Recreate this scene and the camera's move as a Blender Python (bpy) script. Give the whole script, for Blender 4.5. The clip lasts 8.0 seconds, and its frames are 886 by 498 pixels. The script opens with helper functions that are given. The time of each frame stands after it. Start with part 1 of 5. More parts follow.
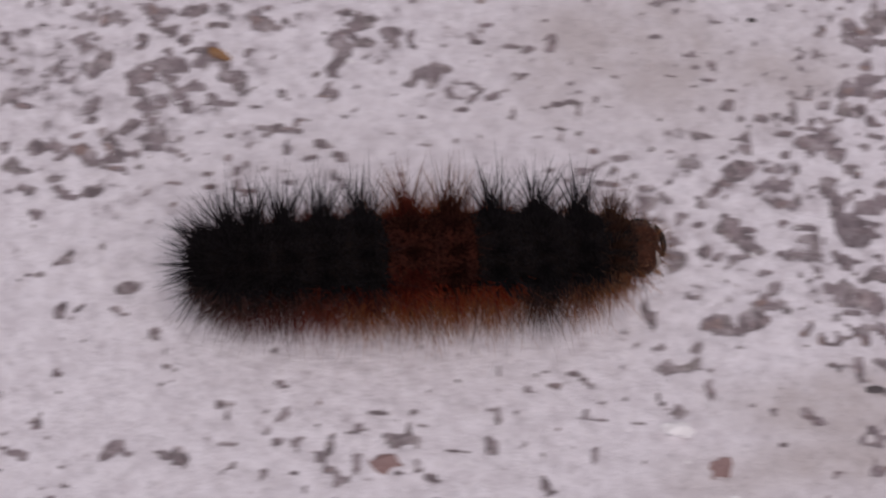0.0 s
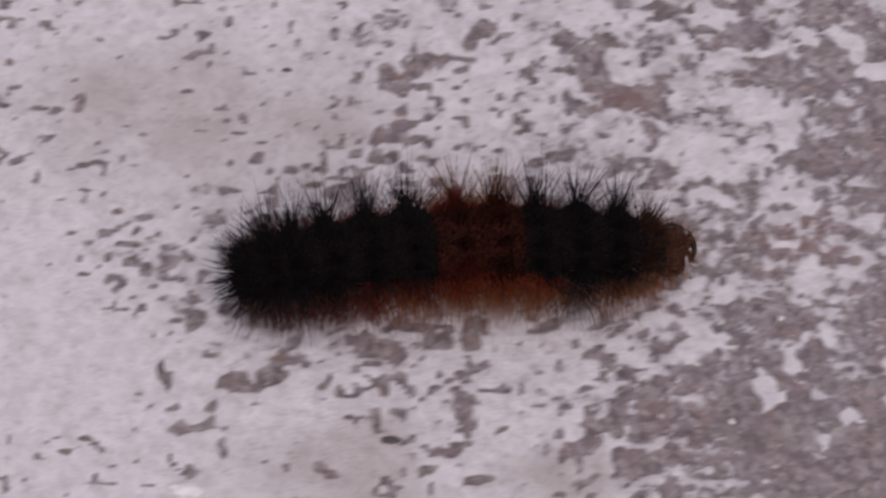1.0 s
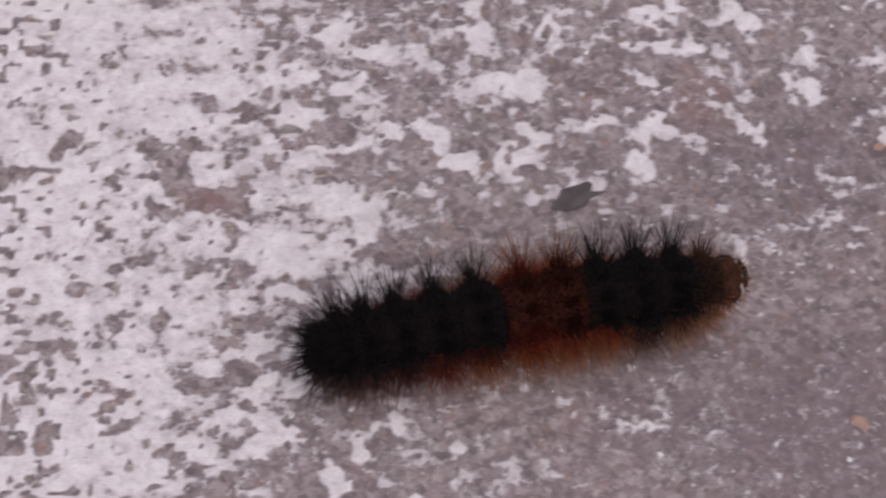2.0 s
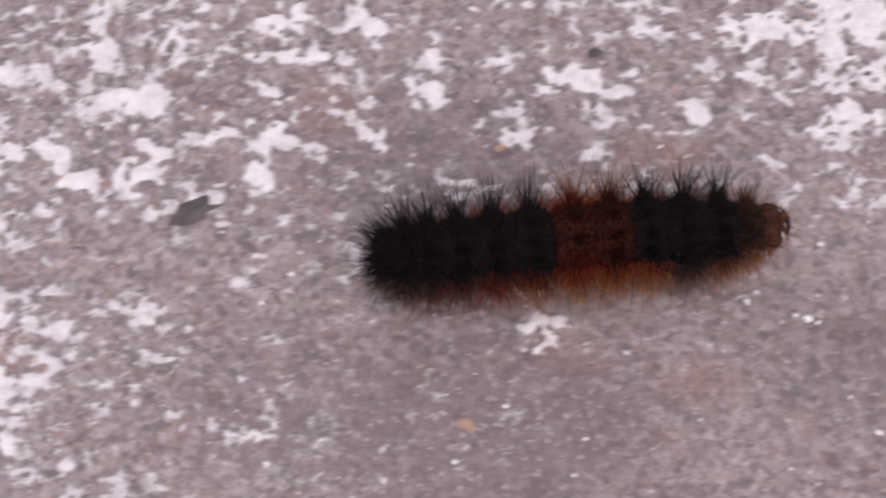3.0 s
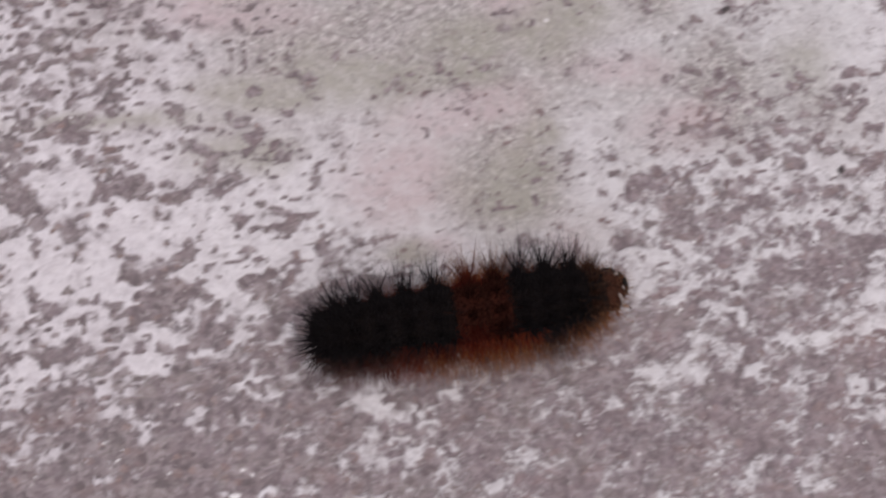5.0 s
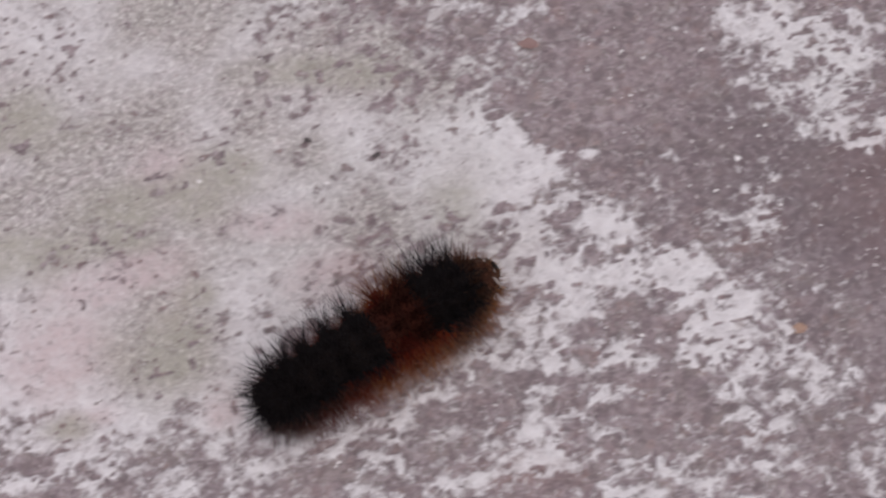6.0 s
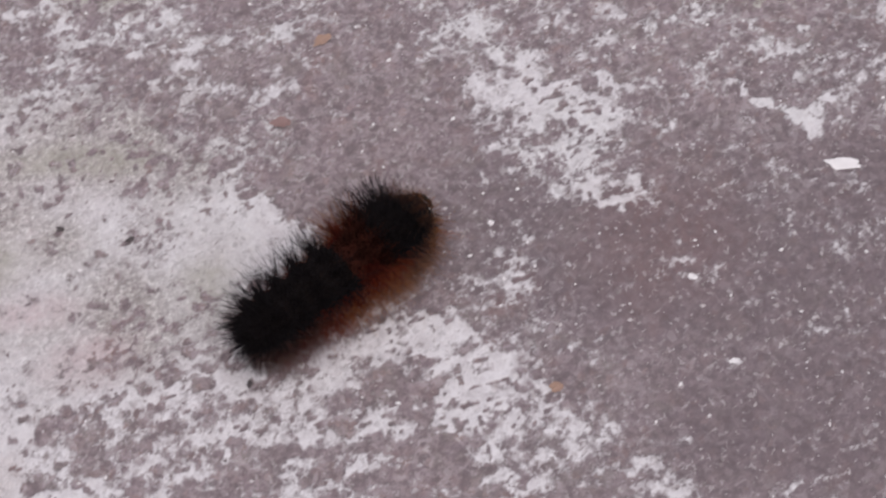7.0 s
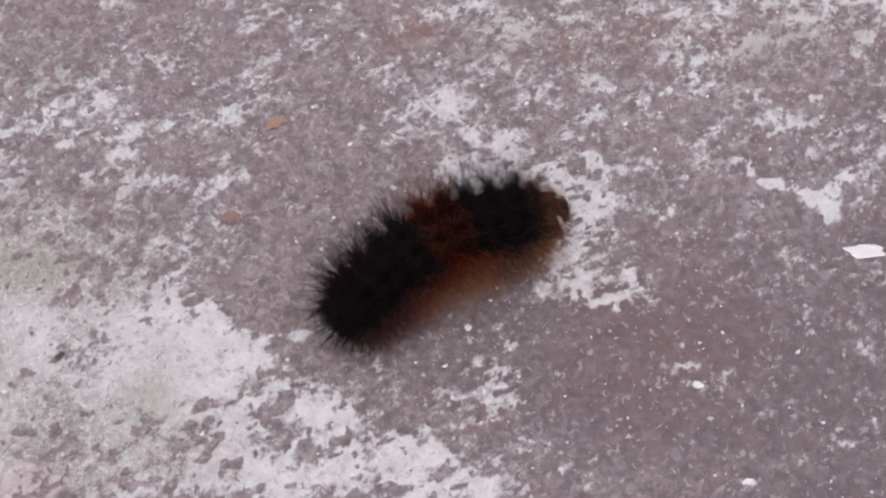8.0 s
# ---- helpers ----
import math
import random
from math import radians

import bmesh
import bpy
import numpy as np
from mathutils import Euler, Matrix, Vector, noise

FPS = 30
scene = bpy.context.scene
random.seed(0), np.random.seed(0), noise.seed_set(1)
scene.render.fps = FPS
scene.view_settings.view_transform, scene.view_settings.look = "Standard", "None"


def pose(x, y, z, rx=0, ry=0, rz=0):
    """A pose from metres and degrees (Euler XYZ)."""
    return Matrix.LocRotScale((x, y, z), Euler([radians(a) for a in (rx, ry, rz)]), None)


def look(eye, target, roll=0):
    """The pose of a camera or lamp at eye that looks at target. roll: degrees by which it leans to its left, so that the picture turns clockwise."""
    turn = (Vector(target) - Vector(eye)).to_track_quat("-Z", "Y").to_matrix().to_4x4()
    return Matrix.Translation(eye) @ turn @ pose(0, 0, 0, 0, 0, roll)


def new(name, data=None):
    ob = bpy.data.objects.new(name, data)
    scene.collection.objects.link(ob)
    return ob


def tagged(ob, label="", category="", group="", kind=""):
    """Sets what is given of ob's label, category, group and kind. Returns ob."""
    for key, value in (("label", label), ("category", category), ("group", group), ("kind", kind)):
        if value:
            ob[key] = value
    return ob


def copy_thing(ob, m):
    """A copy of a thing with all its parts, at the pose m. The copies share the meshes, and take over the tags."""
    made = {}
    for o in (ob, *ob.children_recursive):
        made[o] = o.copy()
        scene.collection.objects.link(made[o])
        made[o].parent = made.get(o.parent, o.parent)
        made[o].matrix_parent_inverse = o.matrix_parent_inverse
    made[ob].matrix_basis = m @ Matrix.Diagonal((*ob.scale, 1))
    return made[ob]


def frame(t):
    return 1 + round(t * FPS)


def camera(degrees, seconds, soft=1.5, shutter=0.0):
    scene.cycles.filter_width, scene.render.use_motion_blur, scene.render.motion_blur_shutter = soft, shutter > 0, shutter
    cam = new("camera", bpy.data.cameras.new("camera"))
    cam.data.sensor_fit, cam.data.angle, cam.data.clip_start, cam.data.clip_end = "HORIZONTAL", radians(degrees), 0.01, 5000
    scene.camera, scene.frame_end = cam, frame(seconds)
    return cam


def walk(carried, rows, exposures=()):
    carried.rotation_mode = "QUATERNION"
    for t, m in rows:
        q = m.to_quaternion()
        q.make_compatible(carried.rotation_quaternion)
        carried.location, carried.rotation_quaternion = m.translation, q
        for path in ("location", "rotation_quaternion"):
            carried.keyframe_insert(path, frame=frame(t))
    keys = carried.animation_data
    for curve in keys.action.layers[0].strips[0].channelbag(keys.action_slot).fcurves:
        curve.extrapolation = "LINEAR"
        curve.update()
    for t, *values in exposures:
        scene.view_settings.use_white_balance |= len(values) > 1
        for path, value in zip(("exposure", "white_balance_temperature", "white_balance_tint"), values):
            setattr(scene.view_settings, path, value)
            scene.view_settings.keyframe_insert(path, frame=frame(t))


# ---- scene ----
cam = camera(22, 8.0, soft=2.2, shutter=0.35)
PATH = [
    (0.0, pose(-0.16001, -0.12385, 0.17686, 25.730, -9.373, 1.848)),
    (0.3, pose(-0.14590, -0.12097, 0.18200, 25.086, -8.781, 0.870)),
    (0.5, pose(-0.14273, -0.12017, 0.18293, 25.054, -9.483, 0.016)),
    (0.6, pose(-0.13930, -0.11861, 0.18419, 24.764, -9.371, -0.017)),
    (0.8, pose(-0.12955, -0.11369, 0.18958, 23.426, -8.748, 0.052)),
    (1.0, pose(-0.12119, -0.11194, 0.19208, 23.610, -9.109, -0.253)),
    (1.2, pose(-0.10992, -0.11143, 0.19591, 24.157, -8.592, -0.744)),
    (2.3, pose(-0.06582, -0.10635, 0.21445, 23.187, -6.633, -2.574)),
    (2.5, pose(-0.05792, -0.10478, 0.21735, 22.112, -6.847, -3.160)),
    (2.7, pose(-0.04992, -0.09998, 0.22122, 21.265, -6.741, -3.318)),
    (3.0, pose(-0.03275, -0.09958, 0.22493, 21.152, -5.083, -3.283)),
    (3.2, pose(-0.01662, -0.09828, 0.23074, 20.525, -4.671, -3.691)),
    (3.3, pose(-0.00606, -0.09739, 0.23306, 20.365, -3.977, -3.746)),
    (3.5, pose(0.00226, -0.09861, 0.23381, 21.112, -4.198, -4.522)),
    (3.7, pose(0.01356, -0.09955, 0.23535, 21.744, -3.424, -4.742)),
    (4.0, pose(0.02245, -0.09267, 0.24286, 21.055, -3.275, -5.051)),
    (4.1, pose(0.02556, -0.09293, 0.24356, 21.387, -3.197, -5.106)),
    (4.2, pose(0.03124, -0.09396, 0.24453, 21.583, -2.755, -5.185)),
    (5.3, pose(0.10168, -0.08908, 0.24930, 22.886, 2.928, -7.719)),
    (5.4, pose(0.10757, -0.09133, 0.24791, 23.427, 3.328, -8.396)),
    (5.5, pose(0.11303, -0.09381, 0.24654, 23.826, 3.390, -8.589)),
    (5.6, pose(0.11538, -0.09476, 0.24680, 23.974, 3.164, -9.273)),
    (5.7, pose(0.11763, -0.09372, 0.24706, 23.968, 2.940, -9.391)),
    (5.8, pose(0.11632, -0.08730, 0.25108, 23.266, 2.431, -10.361)),
    (5.9, pose(0.11828, -0.08832, 0.25093, 23.928, 2.530, -10.573)),
    (6.0, pose(0.12416, -0.08838, 0.25110, 24.089, 3.106, -10.614)),
    (6.1, pose(0.13195, -0.08912, 0.25092, 24.396, 3.666, -10.630)),
    (6.2, pose(0.13326, -0.09525, 0.24812, 25.715, 3.448, -11.239)),
    (6.3, pose(0.13644, -0.09628, 0.24780, 26.000, 3.239, -11.513)),
    (6.4, pose(0.13437, -0.09977, 0.24612, 27.124, 3.157, -12.140)),
    (6.5, pose(0.13306, -0.10243, 0.24507, 27.339, 3.334, -12.262)),
    (6.6, pose(0.13667, -0.10229, 0.24579, 26.967, 3.540, -12.286)),
    (6.7, pose(0.13963, -0.10237, 0.24691, 27.207, 3.417, -12.941)),
    (6.8, pose(0.14214, -0.10291, 0.24578, 27.523, 3.455, -13.624)),
    (7.0, pose(0.14475, -0.10203, 0.24344, 27.996, 3.300, -13.993)),
    (7.1, pose(0.14691, -0.10034, 0.24373, 27.895, 3.565, -14.207)),
    (7.2, pose(0.14884, -0.10051, 0.24075, 28.276, 4.009, -13.963)),
    (7.3, pose(0.14524, -0.09505, 0.23855, 28.011, 3.332, -14.375)),
    (7.4, pose(0.14708, -0.09309, 0.23649, 28.526, 3.931, -14.575)),
    (7.5, pose(0.14723, -0.08844, 0.23381, 28.452, 3.673, -14.712)),
    (7.7, pose(0.15079, -0.08375, 0.22852, 28.314, 4.004, -14.847)),
    (7.8, pose(0.15240, -0.07841, 0.22799, 27.247, 3.938, -15.124)),
    (7.9, pose(0.15240, -0.07845, 0.22239, 27.873, 3.860, -15.075)),
    (8.0, pose(0.15155, -0.08130, 0.21826, 28.917, 3.853, -15.130)),
]
EXPOSURES = [(0.0, -0.12, 6950, 20.5), (1.2, -0.08, 6950, 20.5), (2.3, 0.36, 7080, 19.5), (3.0, 0.64, 7090, 19.2),
             (3.5, 0.69, 7100, 19), (4.2, 0.43, 7100, 18),
             (5.3, 0.19, 7050, 17), (6.5, 0.23, 7000, 16.5), (7.0, 0.29, 6950, 16.5), (8.0, 0.37, 6900, 15.5)]
walk(cam, PATH, EXPOSURES)

# ---- light: an overcast sky, the veiled sun high behind the camera ----
world = bpy.data.worlds.new("overcast_sky")
scene.world = world
world.use_nodes = True
wn, wl = world.node_tree.nodes, world.node_tree.links
sky = wn.new("ShaderNodeTexSky")
sky.sky_type = "NISHITA"
sky.sun_disc = False
sky.sun_elevation = radians(72)
sky.sun_rotation = radians(170)
haze = wn.new("ShaderNodeHueSaturation")
haze.inputs["Saturation"].default_value = 0.35
wl.new(sky.outputs["Color"], haze.inputs["Color"])
wl.new(haze.outputs["Color"], wn["Background"].inputs["Color"])
wn["Background"].inputs["Strength"].default_value = 0.13
sun_data = bpy.data.lights.new("veiled_sun", "SUN")
sun_data.energy = 0.8
sun_data.angle = radians(60)
sun_data.color = (1.0, 0.97, 0.94)
sun = new("veiled_sun", sun_data)
sun.matrix_basis = look((0.06, -0.30, 0.95), (0, 0, 0))


# ---- node helpers ----
def material(name, roughness=0.6):
    m = bpy.data.materials.new(name)
    m.use_nodes = True
    b = m.node_tree.nodes["Principled BSDF"]
    b.inputs["Roughness"].default_value = roughness
    return m, m.node_tree.nodes, m.node_tree.links, b


def noise_node(n, l, vector, scale, detail=3.0, rough=0.55, distortion=0.0):
    t = n.new("ShaderNodeTexNoise")
    t.inputs["Scale"].default_value = scale
    t.inputs["Detail"].default_value = detail
    t.inputs["Roughness"].default_value = rough
    t.inputs["Distortion"].default_value = distortion
    l.new(vector, t.inputs["Vector"])
    return t.outputs["Fac"]


def maths(n, l, op, a, b=None, c=None):
    t = n.new("ShaderNodeMath")
    t.operation = op
    for slot, v in zip(t.inputs, (a, b, c)):
        if v is None:
            continue
        if isinstance(v, (int, float)):
            slot.default_value = v
        else:
            l.new(v, slot)
    return t.outputs[0]


def ramp(n, l, fac, lo, hi, to_lo=0.0, to_hi=1.0):
    t = n.new("ShaderNodeMapRange")
    t.interpolation_type = "SMOOTHSTEP"
    t.inputs["From Min"].default_value = lo
    t.inputs["From Max"].default_value = hi
    t.inputs["To Min"].default_value = to_lo
    t.inputs["To Max"].default_value = to_hi
    l.new(fac, t.inputs["Value"])
    return t.outputs["Result"]


def mix(n, l, fac, a, b, blend="MIX"):
    t = n.new("ShaderNodeMix")
    t.data_type = "RGBA"
    t.blend_type = blend
    for slot, v in ((t.inputs["Factor"], fac), (t.inputs["A"], a), (t.inputs["B"], b)):
        if isinstance(v, (int, float)):
            slot.default_value = v
        elif isinstance(v, tuple):
            slot.default_value = (*v, 1)
        else:
            l.new(v, slot)
    return t.outputs["Result"]


def bump(n, l, b, height, strength, distance):
    t = n.new("ShaderNodeBump")
    t.inputs["Strength"].default_value = strength
    t.inputs["Distance"].default_value = distance
    l.new(height, t.inputs["Height"])
    l.new(t.outputs["Normal"], b.inputs["Normal"])


# ---- materials ----
def concrete_material():
    """Bare mauve-grey concrete under a worn chalky coat; the coat's cover, its stains and its wear come with the mesh."""
    m, n, l, b = material("worn_coated_concrete", 0.85)
    co = n.new("ShaderNodeNewGeometry").outputs["Position"]
    cover = n.new("ShaderNodeAttribute")
    cover.attribute_name = "cover"
    stain = n.new("ShaderNodeAttribute")
    stain.attribute_name = "stain"
    film = n.new("ShaderNodeAttribute")
    film.attribute_name = "film"
    fine = noise_node(n, l, co, 1100, 4, 0.6)
    grit = noise_node(n, l, co, 3000, 3, 0.65)
    mid = noise_node(n, l, co, 480, 5, 0.7)
    broad = noise_node(n, l, co, 60, 3)
    # far off, the wear comes in larger patches
    outer = n.new("ShaderNodeAttribute")
    outer.attribute_name = "outer"
    patchy = maths(n, l, "MULTIPLY_ADD", noise_node(n, l, co, 22, 8, 0.75), 3.0, -1.6)
    cover_sum = maths(n, l, "ADD", cover.outputs["Fac"], maths(n, l, "MULTIPLY", outer.outputs["Fac"], patchy))
    ragged = maths(n, l, "ADD", cover_sum, maths(n, l, "MULTIPLY_ADD", fine, 0.76, -0.345))
    ragged = maths(n, l, "ADD", ragged, maths(n, l, "MULTIPLY_ADD", grit, 0.30, -0.14))
    # where the coat is thin it sits on single grains and flakes
    warp = n.new("ShaderNodeVectorMath")
    warp.operation = "MULTIPLY_ADD"
    drift = n.new("ShaderNodeTexNoise")
    drift.inputs["Scale"].default_value = 1500
    drift.inputs["Detail"].default_value = 3
    l.new(co, drift.inputs["Vector"])
    l.new(drift.outputs["Color"], warp.inputs[0])
    warp.inputs[1].default_value = (0.0016, 0.0016, 0.0)
    l.new(co, warp.inputs[2])
    flakes = n.new("ShaderNodeTexVoronoi")
    flakes.inputs["Scale"].default_value = 2300
    l.new(warp.outputs["Vector"], flakes.inputs["Vector"])
    flake = n.new("ShaderNodeSeparateColor")
    l.new(flakes.outputs["Color"], flake.inputs["Color"])
    chunky = maths(n, l, "MULTIPLY", maths(n, l, "MULTIPLY_ADD", flake.outputs["Red"], 0.55, -0.275), film.outputs["Fac"])
    ragged = maths(n, l, "ADD", ragged, chunky)
    sharp = ramp(n, l, ragged, -0.04, 0.07)
    dust = maths(n, l, "MULTIPLY", ramp(n, l, ragged, -0.34, -0.02, 0.0, 0.24), maths(n, l, "MULTIPLY_ADD", film.outputs["Fac"], 0.7, 0.3))
    thick = ramp(n, l, ragged, 0.06, 0.28)
    thin = ramp(n, l, ragged, -0.20, 0.26, 0.04, 0.94)
    coat = maths(n, l, "ADD", maths(n, l, "MULTIPLY", sharp, maths(n, l, "SUBTRACT", 1.0, film.outputs["Fac"])), maths(n, l, "MULTIPLY", thin, film.outputs["Fac"]))
    coat = maths(n, l, "MAXIMUM", coat, dust)
    coat = maths(n, l, "MULTIPLY", coat, ramp(n, l, noise_node(n, l, co, 800, 4, 0.65), 0.30, 0.50, 0.82, 1.0))
    # coat: chalk white with grey rubbed places
    chalk = mix(n, l, ramp(n, l, mid, 0.40, 0.70), (0.632, 0.580, 0.612), (0.60, 0.546, 0.578))
    smudge = noise_node(n, l, co, 130, 5, 0.7)
    chalk = mix(n, l, ramp(n, l, smudge, 0.50, 0.72, 0, 0.24), chalk, (0.46, 0.405, 0.425))
    chalk = mix(n, l, maths(n, l, "MULTIPLY", thick, ramp(n, l, mid, 0.32, 0.70, 1, 0.3)), chalk, (0.85, 0.805, 0.845))
    chalk = mix(n, l, ramp(n, l, grit, 0.52, 0.72, 0, 0.24), chalk, (0.42, 0.365, 0.385))
    dirty = mix(n, l, ramp(n, l, noise_node(n, l, co, 150, 4, 0.6), 0.35, 0.65), (0.58, 0.515, 0.53), (0.48, 0.43, 0.42))
    dirty = mix(n, l, ramp(n, l, noise_node(n, l, co, 330, 5, 0.7), 0.50, 0.60, 0, 0.75), dirty, (0.66, 0.575, 0.59))
    dirty = mix(n, l, ramp(n, l, fine, 0.42, 0.60, 0, 0.8), dirty, (0.31, 0.268, 0.265))
    dirty = mix(n, l, ramp(n, l, noise_node(n, l, co, 1200, 6, 0.8), 0.48, 0.62, 0, 0.9), dirty, (0.82, 0.775, 0.77))
    dirty = mix(n, l, ramp(n, l, grit, 0.50, 0.64, 0, 0.65), dirty, (0.27, 0.235, 0.235))
    soiled = n.new("ShaderNodeAttribute")
    soiled.attribute_name = "soiled"
    chalk = mix(n, l, maths(n, l, "MULTIPLY", soiled.outputs["Fac"], ramp(n, l, smudge, 0.3, 0.6, 0.35, 0.75)), chalk, (0.49, 0.425, 0.415))
    chalk = mix(n, l, stain.outputs["Fac"], chalk, dirty)
    # old damp marks: olive where algae sat, pink where the chalk is leached
    olive = n.new("ShaderNodeAttribute")
    olive.attribute_name = "olive"
    blush = n.new("ShaderNodeAttribute")
    blush.attribute_name = "blush"
    chalk = mix(n, l, maths(n, l, "MULTIPLY", blush.outputs["Fac"], ramp(n, l, mid, 0.3, 0.65, 0.4, 0.95)), chalk, (0.645, 0.525, 0.552))
    chalk = mix(n, l, maths(n, l, "MULTIPLY", olive.outputs["Fac"], ramp(n, l, mid, 0.3, 0.65, 0.42, 0.82)), chalk, (0.43, 0.40, 0.35))
    # bare concrete: cement with sand grains of different greys, some rusty
    cells = n.new("ShaderNodeTexVoronoi")
    cells.inputs["Scale"].default_value = 1250
    l.new(co, cells.inputs["Vector"])
    sep = n.new("ShaderNodeSeparateColor")
    l.new(cells.outputs["Color"], sep.inputs["Color"])
    bare = mix(n, l, ramp(n, l, broad, 0.3, 0.7), (0.278, 0.221, 0.240), (0.222, 0.178, 0.195))
    tone = n.new("ShaderNodeTexNoise")
    tone.inputs["Scale"].default_value = 260
    tone.inputs["Detail"].default_value = 4
    l.new(co, tone.inputs["Vector"])
    bare = mix(n, l, ramp(n, l, tone.outputs["Fac"], 0.42, 0.58, 0, 0.85), bare, (0.185, 0.150, 0.158))
    hue = n.new("ShaderNodeSeparateColor")
    l.new(tone.outputs["Color"], hue.inputs["Color"])
    bare = mix(n, l, ramp(n, l, hue.outputs["Green"], 0.52, 0.68, 0, 0.55), bare, (0.31, 0.275, 0.255))
    bare = mix(n, l, ramp(n, l, hue.outputs["Blue"], 0.53, 0.70, 0, 0.5), bare, (0.315, 0.215, 0.205))
    bare = mix(n, l, ramp(n, l, fine, 0.38, 0.62, 0, 0.7), bare, (0.36, 0.295, 0.305))
    even = maths(n, l, "MULTIPLY_ADD", film.outputs["Fac"], -0.8, 1.0)
    bare = mix(n, l, maths(n, l, "MULTIPLY", even, ramp(n, l, sep.outputs["Red"], 0.64, 0.92, 0, 0.55)), bare, (0.48, 0.42, 0.43))
    bare = mix(n, l, maths(n, l, "MULTIPLY", even, ramp(n, l, sep.outputs["Green"], 0.72, 0.92, 0, 0.75)), bare, (0.14, 0.112, 0.118))
    bare = mix(n, l, maths(n, l, "MULTIPLY", even, ramp(n, l, sep.outputs["Blue"], 0.94, 0.98, 0, 0.55)), bare, (0.36, 0.235, 0.205))
    bare = mix(n, l, ramp(n, l, noise_node(n, l, co, 75, 3, 0.6), 0.6, 0.74, 0, 0.55), bare, (0.30, 0.18, 0.165))
    bare = mix(n, l, ramp(n, l, grit, 0.5, 0.7, 0, 0.6), bare, (0.16, 0.128, 0.135))
    # thin wisps of coat left in the hollows, and darker damp-looking mottles
    wisp = noise_node(n, l, co, 640, 3, 0.6, 0.6)
    bare = mix(n, l, ramp(n, l, wisp, 0.56, 0.64, 0, 0.5), bare, (0.50, 0.440, 0.455))
    bare = mix(n, l, ramp(n, l, wisp, 0.36, 0.44, 0.45, 0), bare, (0.150, 0.115, 0.120))
    ferrous = n.new("ShaderNodeAttribute")
    ferrous.attribute_name = "ferrous"
    tinge = maths(n, l, "MULTIPLY", ferrous.outputs["Fac"], ramp(n, l, mid, 0.3, 0.65, 0.15, 0.65))
    bare = mix(n, l, tinge, bare, (0.29, 0.165, 0.150))
    chalk = mix(n, l, maths(n, l, "MULTIPLY", tinge, 0.22), chalk, (0.66, 0.50, 0.49))
    # broad regions where the bare concrete is a darker mauve
    grime = n.new("ShaderNodeAttribute")
    grime.attribute_name = "grime"
    bare = mix(n, l, maths(n, l, "MULTIPLY", grime.outputs["Fac"], 0.52), bare, (0.125, 0.094, 0.106))
    # loose mineral facets: a few bright, a few dark
    facet = maths(n, l, "MULTIPLY_ADD", film.outputs["Fac"], 0.6, 0.4)
    # where the coat is thin its chalk has weathered cooler and the cement shows redder and more even
    chalk = mix(n, l, film.outputs["Fac"], chalk, (0.955, 1.0, 0.97), "MULTIPLY")
    bare = mix(n, l, film.outputs["Fac"], bare, (1.02, 0.985, 1.005), "MULTIPLY")
    paint = mix(n, l, coat, bare, chalk)
    paint = mix(n, l, maths(n, l, "MULTIPLY", facet, ramp(n, l, flake.outputs["Green"], 0.88, 0.94, 0, 0.34)), paint, (0.14, 0.115, 0.12))
    paint = mix(n, l, maths(n, l, "MULTIPLY", facet, ramp(n, l, flake.outputs["Blue"], 0.93, 0.96, 0, 0.42)), paint, (0.74, 0.70, 0.70))
    l.new(paint, b.inputs["Base Color"])
    l.new(ramp(n, l, fine, 0.2, 0.8, 0.75, 0.95), b.inputs["Roughness"])
    height = maths(n, l, "ADD", maths(n, l, "MULTIPLY", coat, 0.5), maths(n, l, "MULTIPLY", grit, 0.5))
    height = maths(n, l, "ADD", height, maths(n, l, "MULTIPLY", flake.outputs["Red"], 0.45))
    height = maths(n, l, "ADD", height, maths(n, l, "MULTIPLY", fine, 0.5))
    height = maths(n, l, "ADD", height, maths(n, l, "MULTIPLY", maths(n, l, "MULTIPLY", stain.outputs["Fac"], mid), 1.2))
    bump(n, l, b, height, 0.7, 0.00045)
    return m


def plain_material(name, colour, other, roughness, scale=500, relief=0.0002, gloss=0.5):
    m, n, l, b = material(name, roughness)
    b.inputs["Specular IOR Level"].default_value = gloss
    co = n.new("ShaderNodeTexCoord").outputs["Object"]
    f = noise_node(n, l, co, scale, 4)
    l.new(mix(n, l, ramp(n, l, f, 0.3, 0.7), colour, other), b.inputs["Base Color"])
    bump(n, l, b, f, 0.5, relief)
    return m


def bristle_material(name, root, other, end, roughness=0.6):
    """Stiff hair: each bristle a little different in tone, thinner and paler towards its end."""
    m, n, l, b = material(name, roughness)
    rnd = n.new("ShaderNodeNewGeometry").outputs["Random Per Island"]
    along = n.new("ShaderNodeAttribute")
    along.attribute_name = "along"
    l.new(mix(n, l, ramp(n, l, along.outputs["Fac"], 0.35, 1.0, 0.0, 0.85), mix(n, l, rnd, root, other), end), b.inputs["Base Color"])
    b.inputs["Specular IOR Level"].default_value = 0.0
    return m


def grain_material():
    m, n, l, b = material("sand_grain_mineral", 0.45)
    rnd = n.new("ShaderNodeNewGeometry").outputs["Random Per Island"]
    c = mix(n, l, ramp(n, l, rnd, 0.3, 0.75), (0.27, 0.23, 0.235), (0.55, 0.50, 0.51))
    l.new(mix(n, l, ramp(n, l, rnd, 0.84, 0.88), c, (0.82, 0.79, 0.80)), b.inputs["Base Color"])
    return m


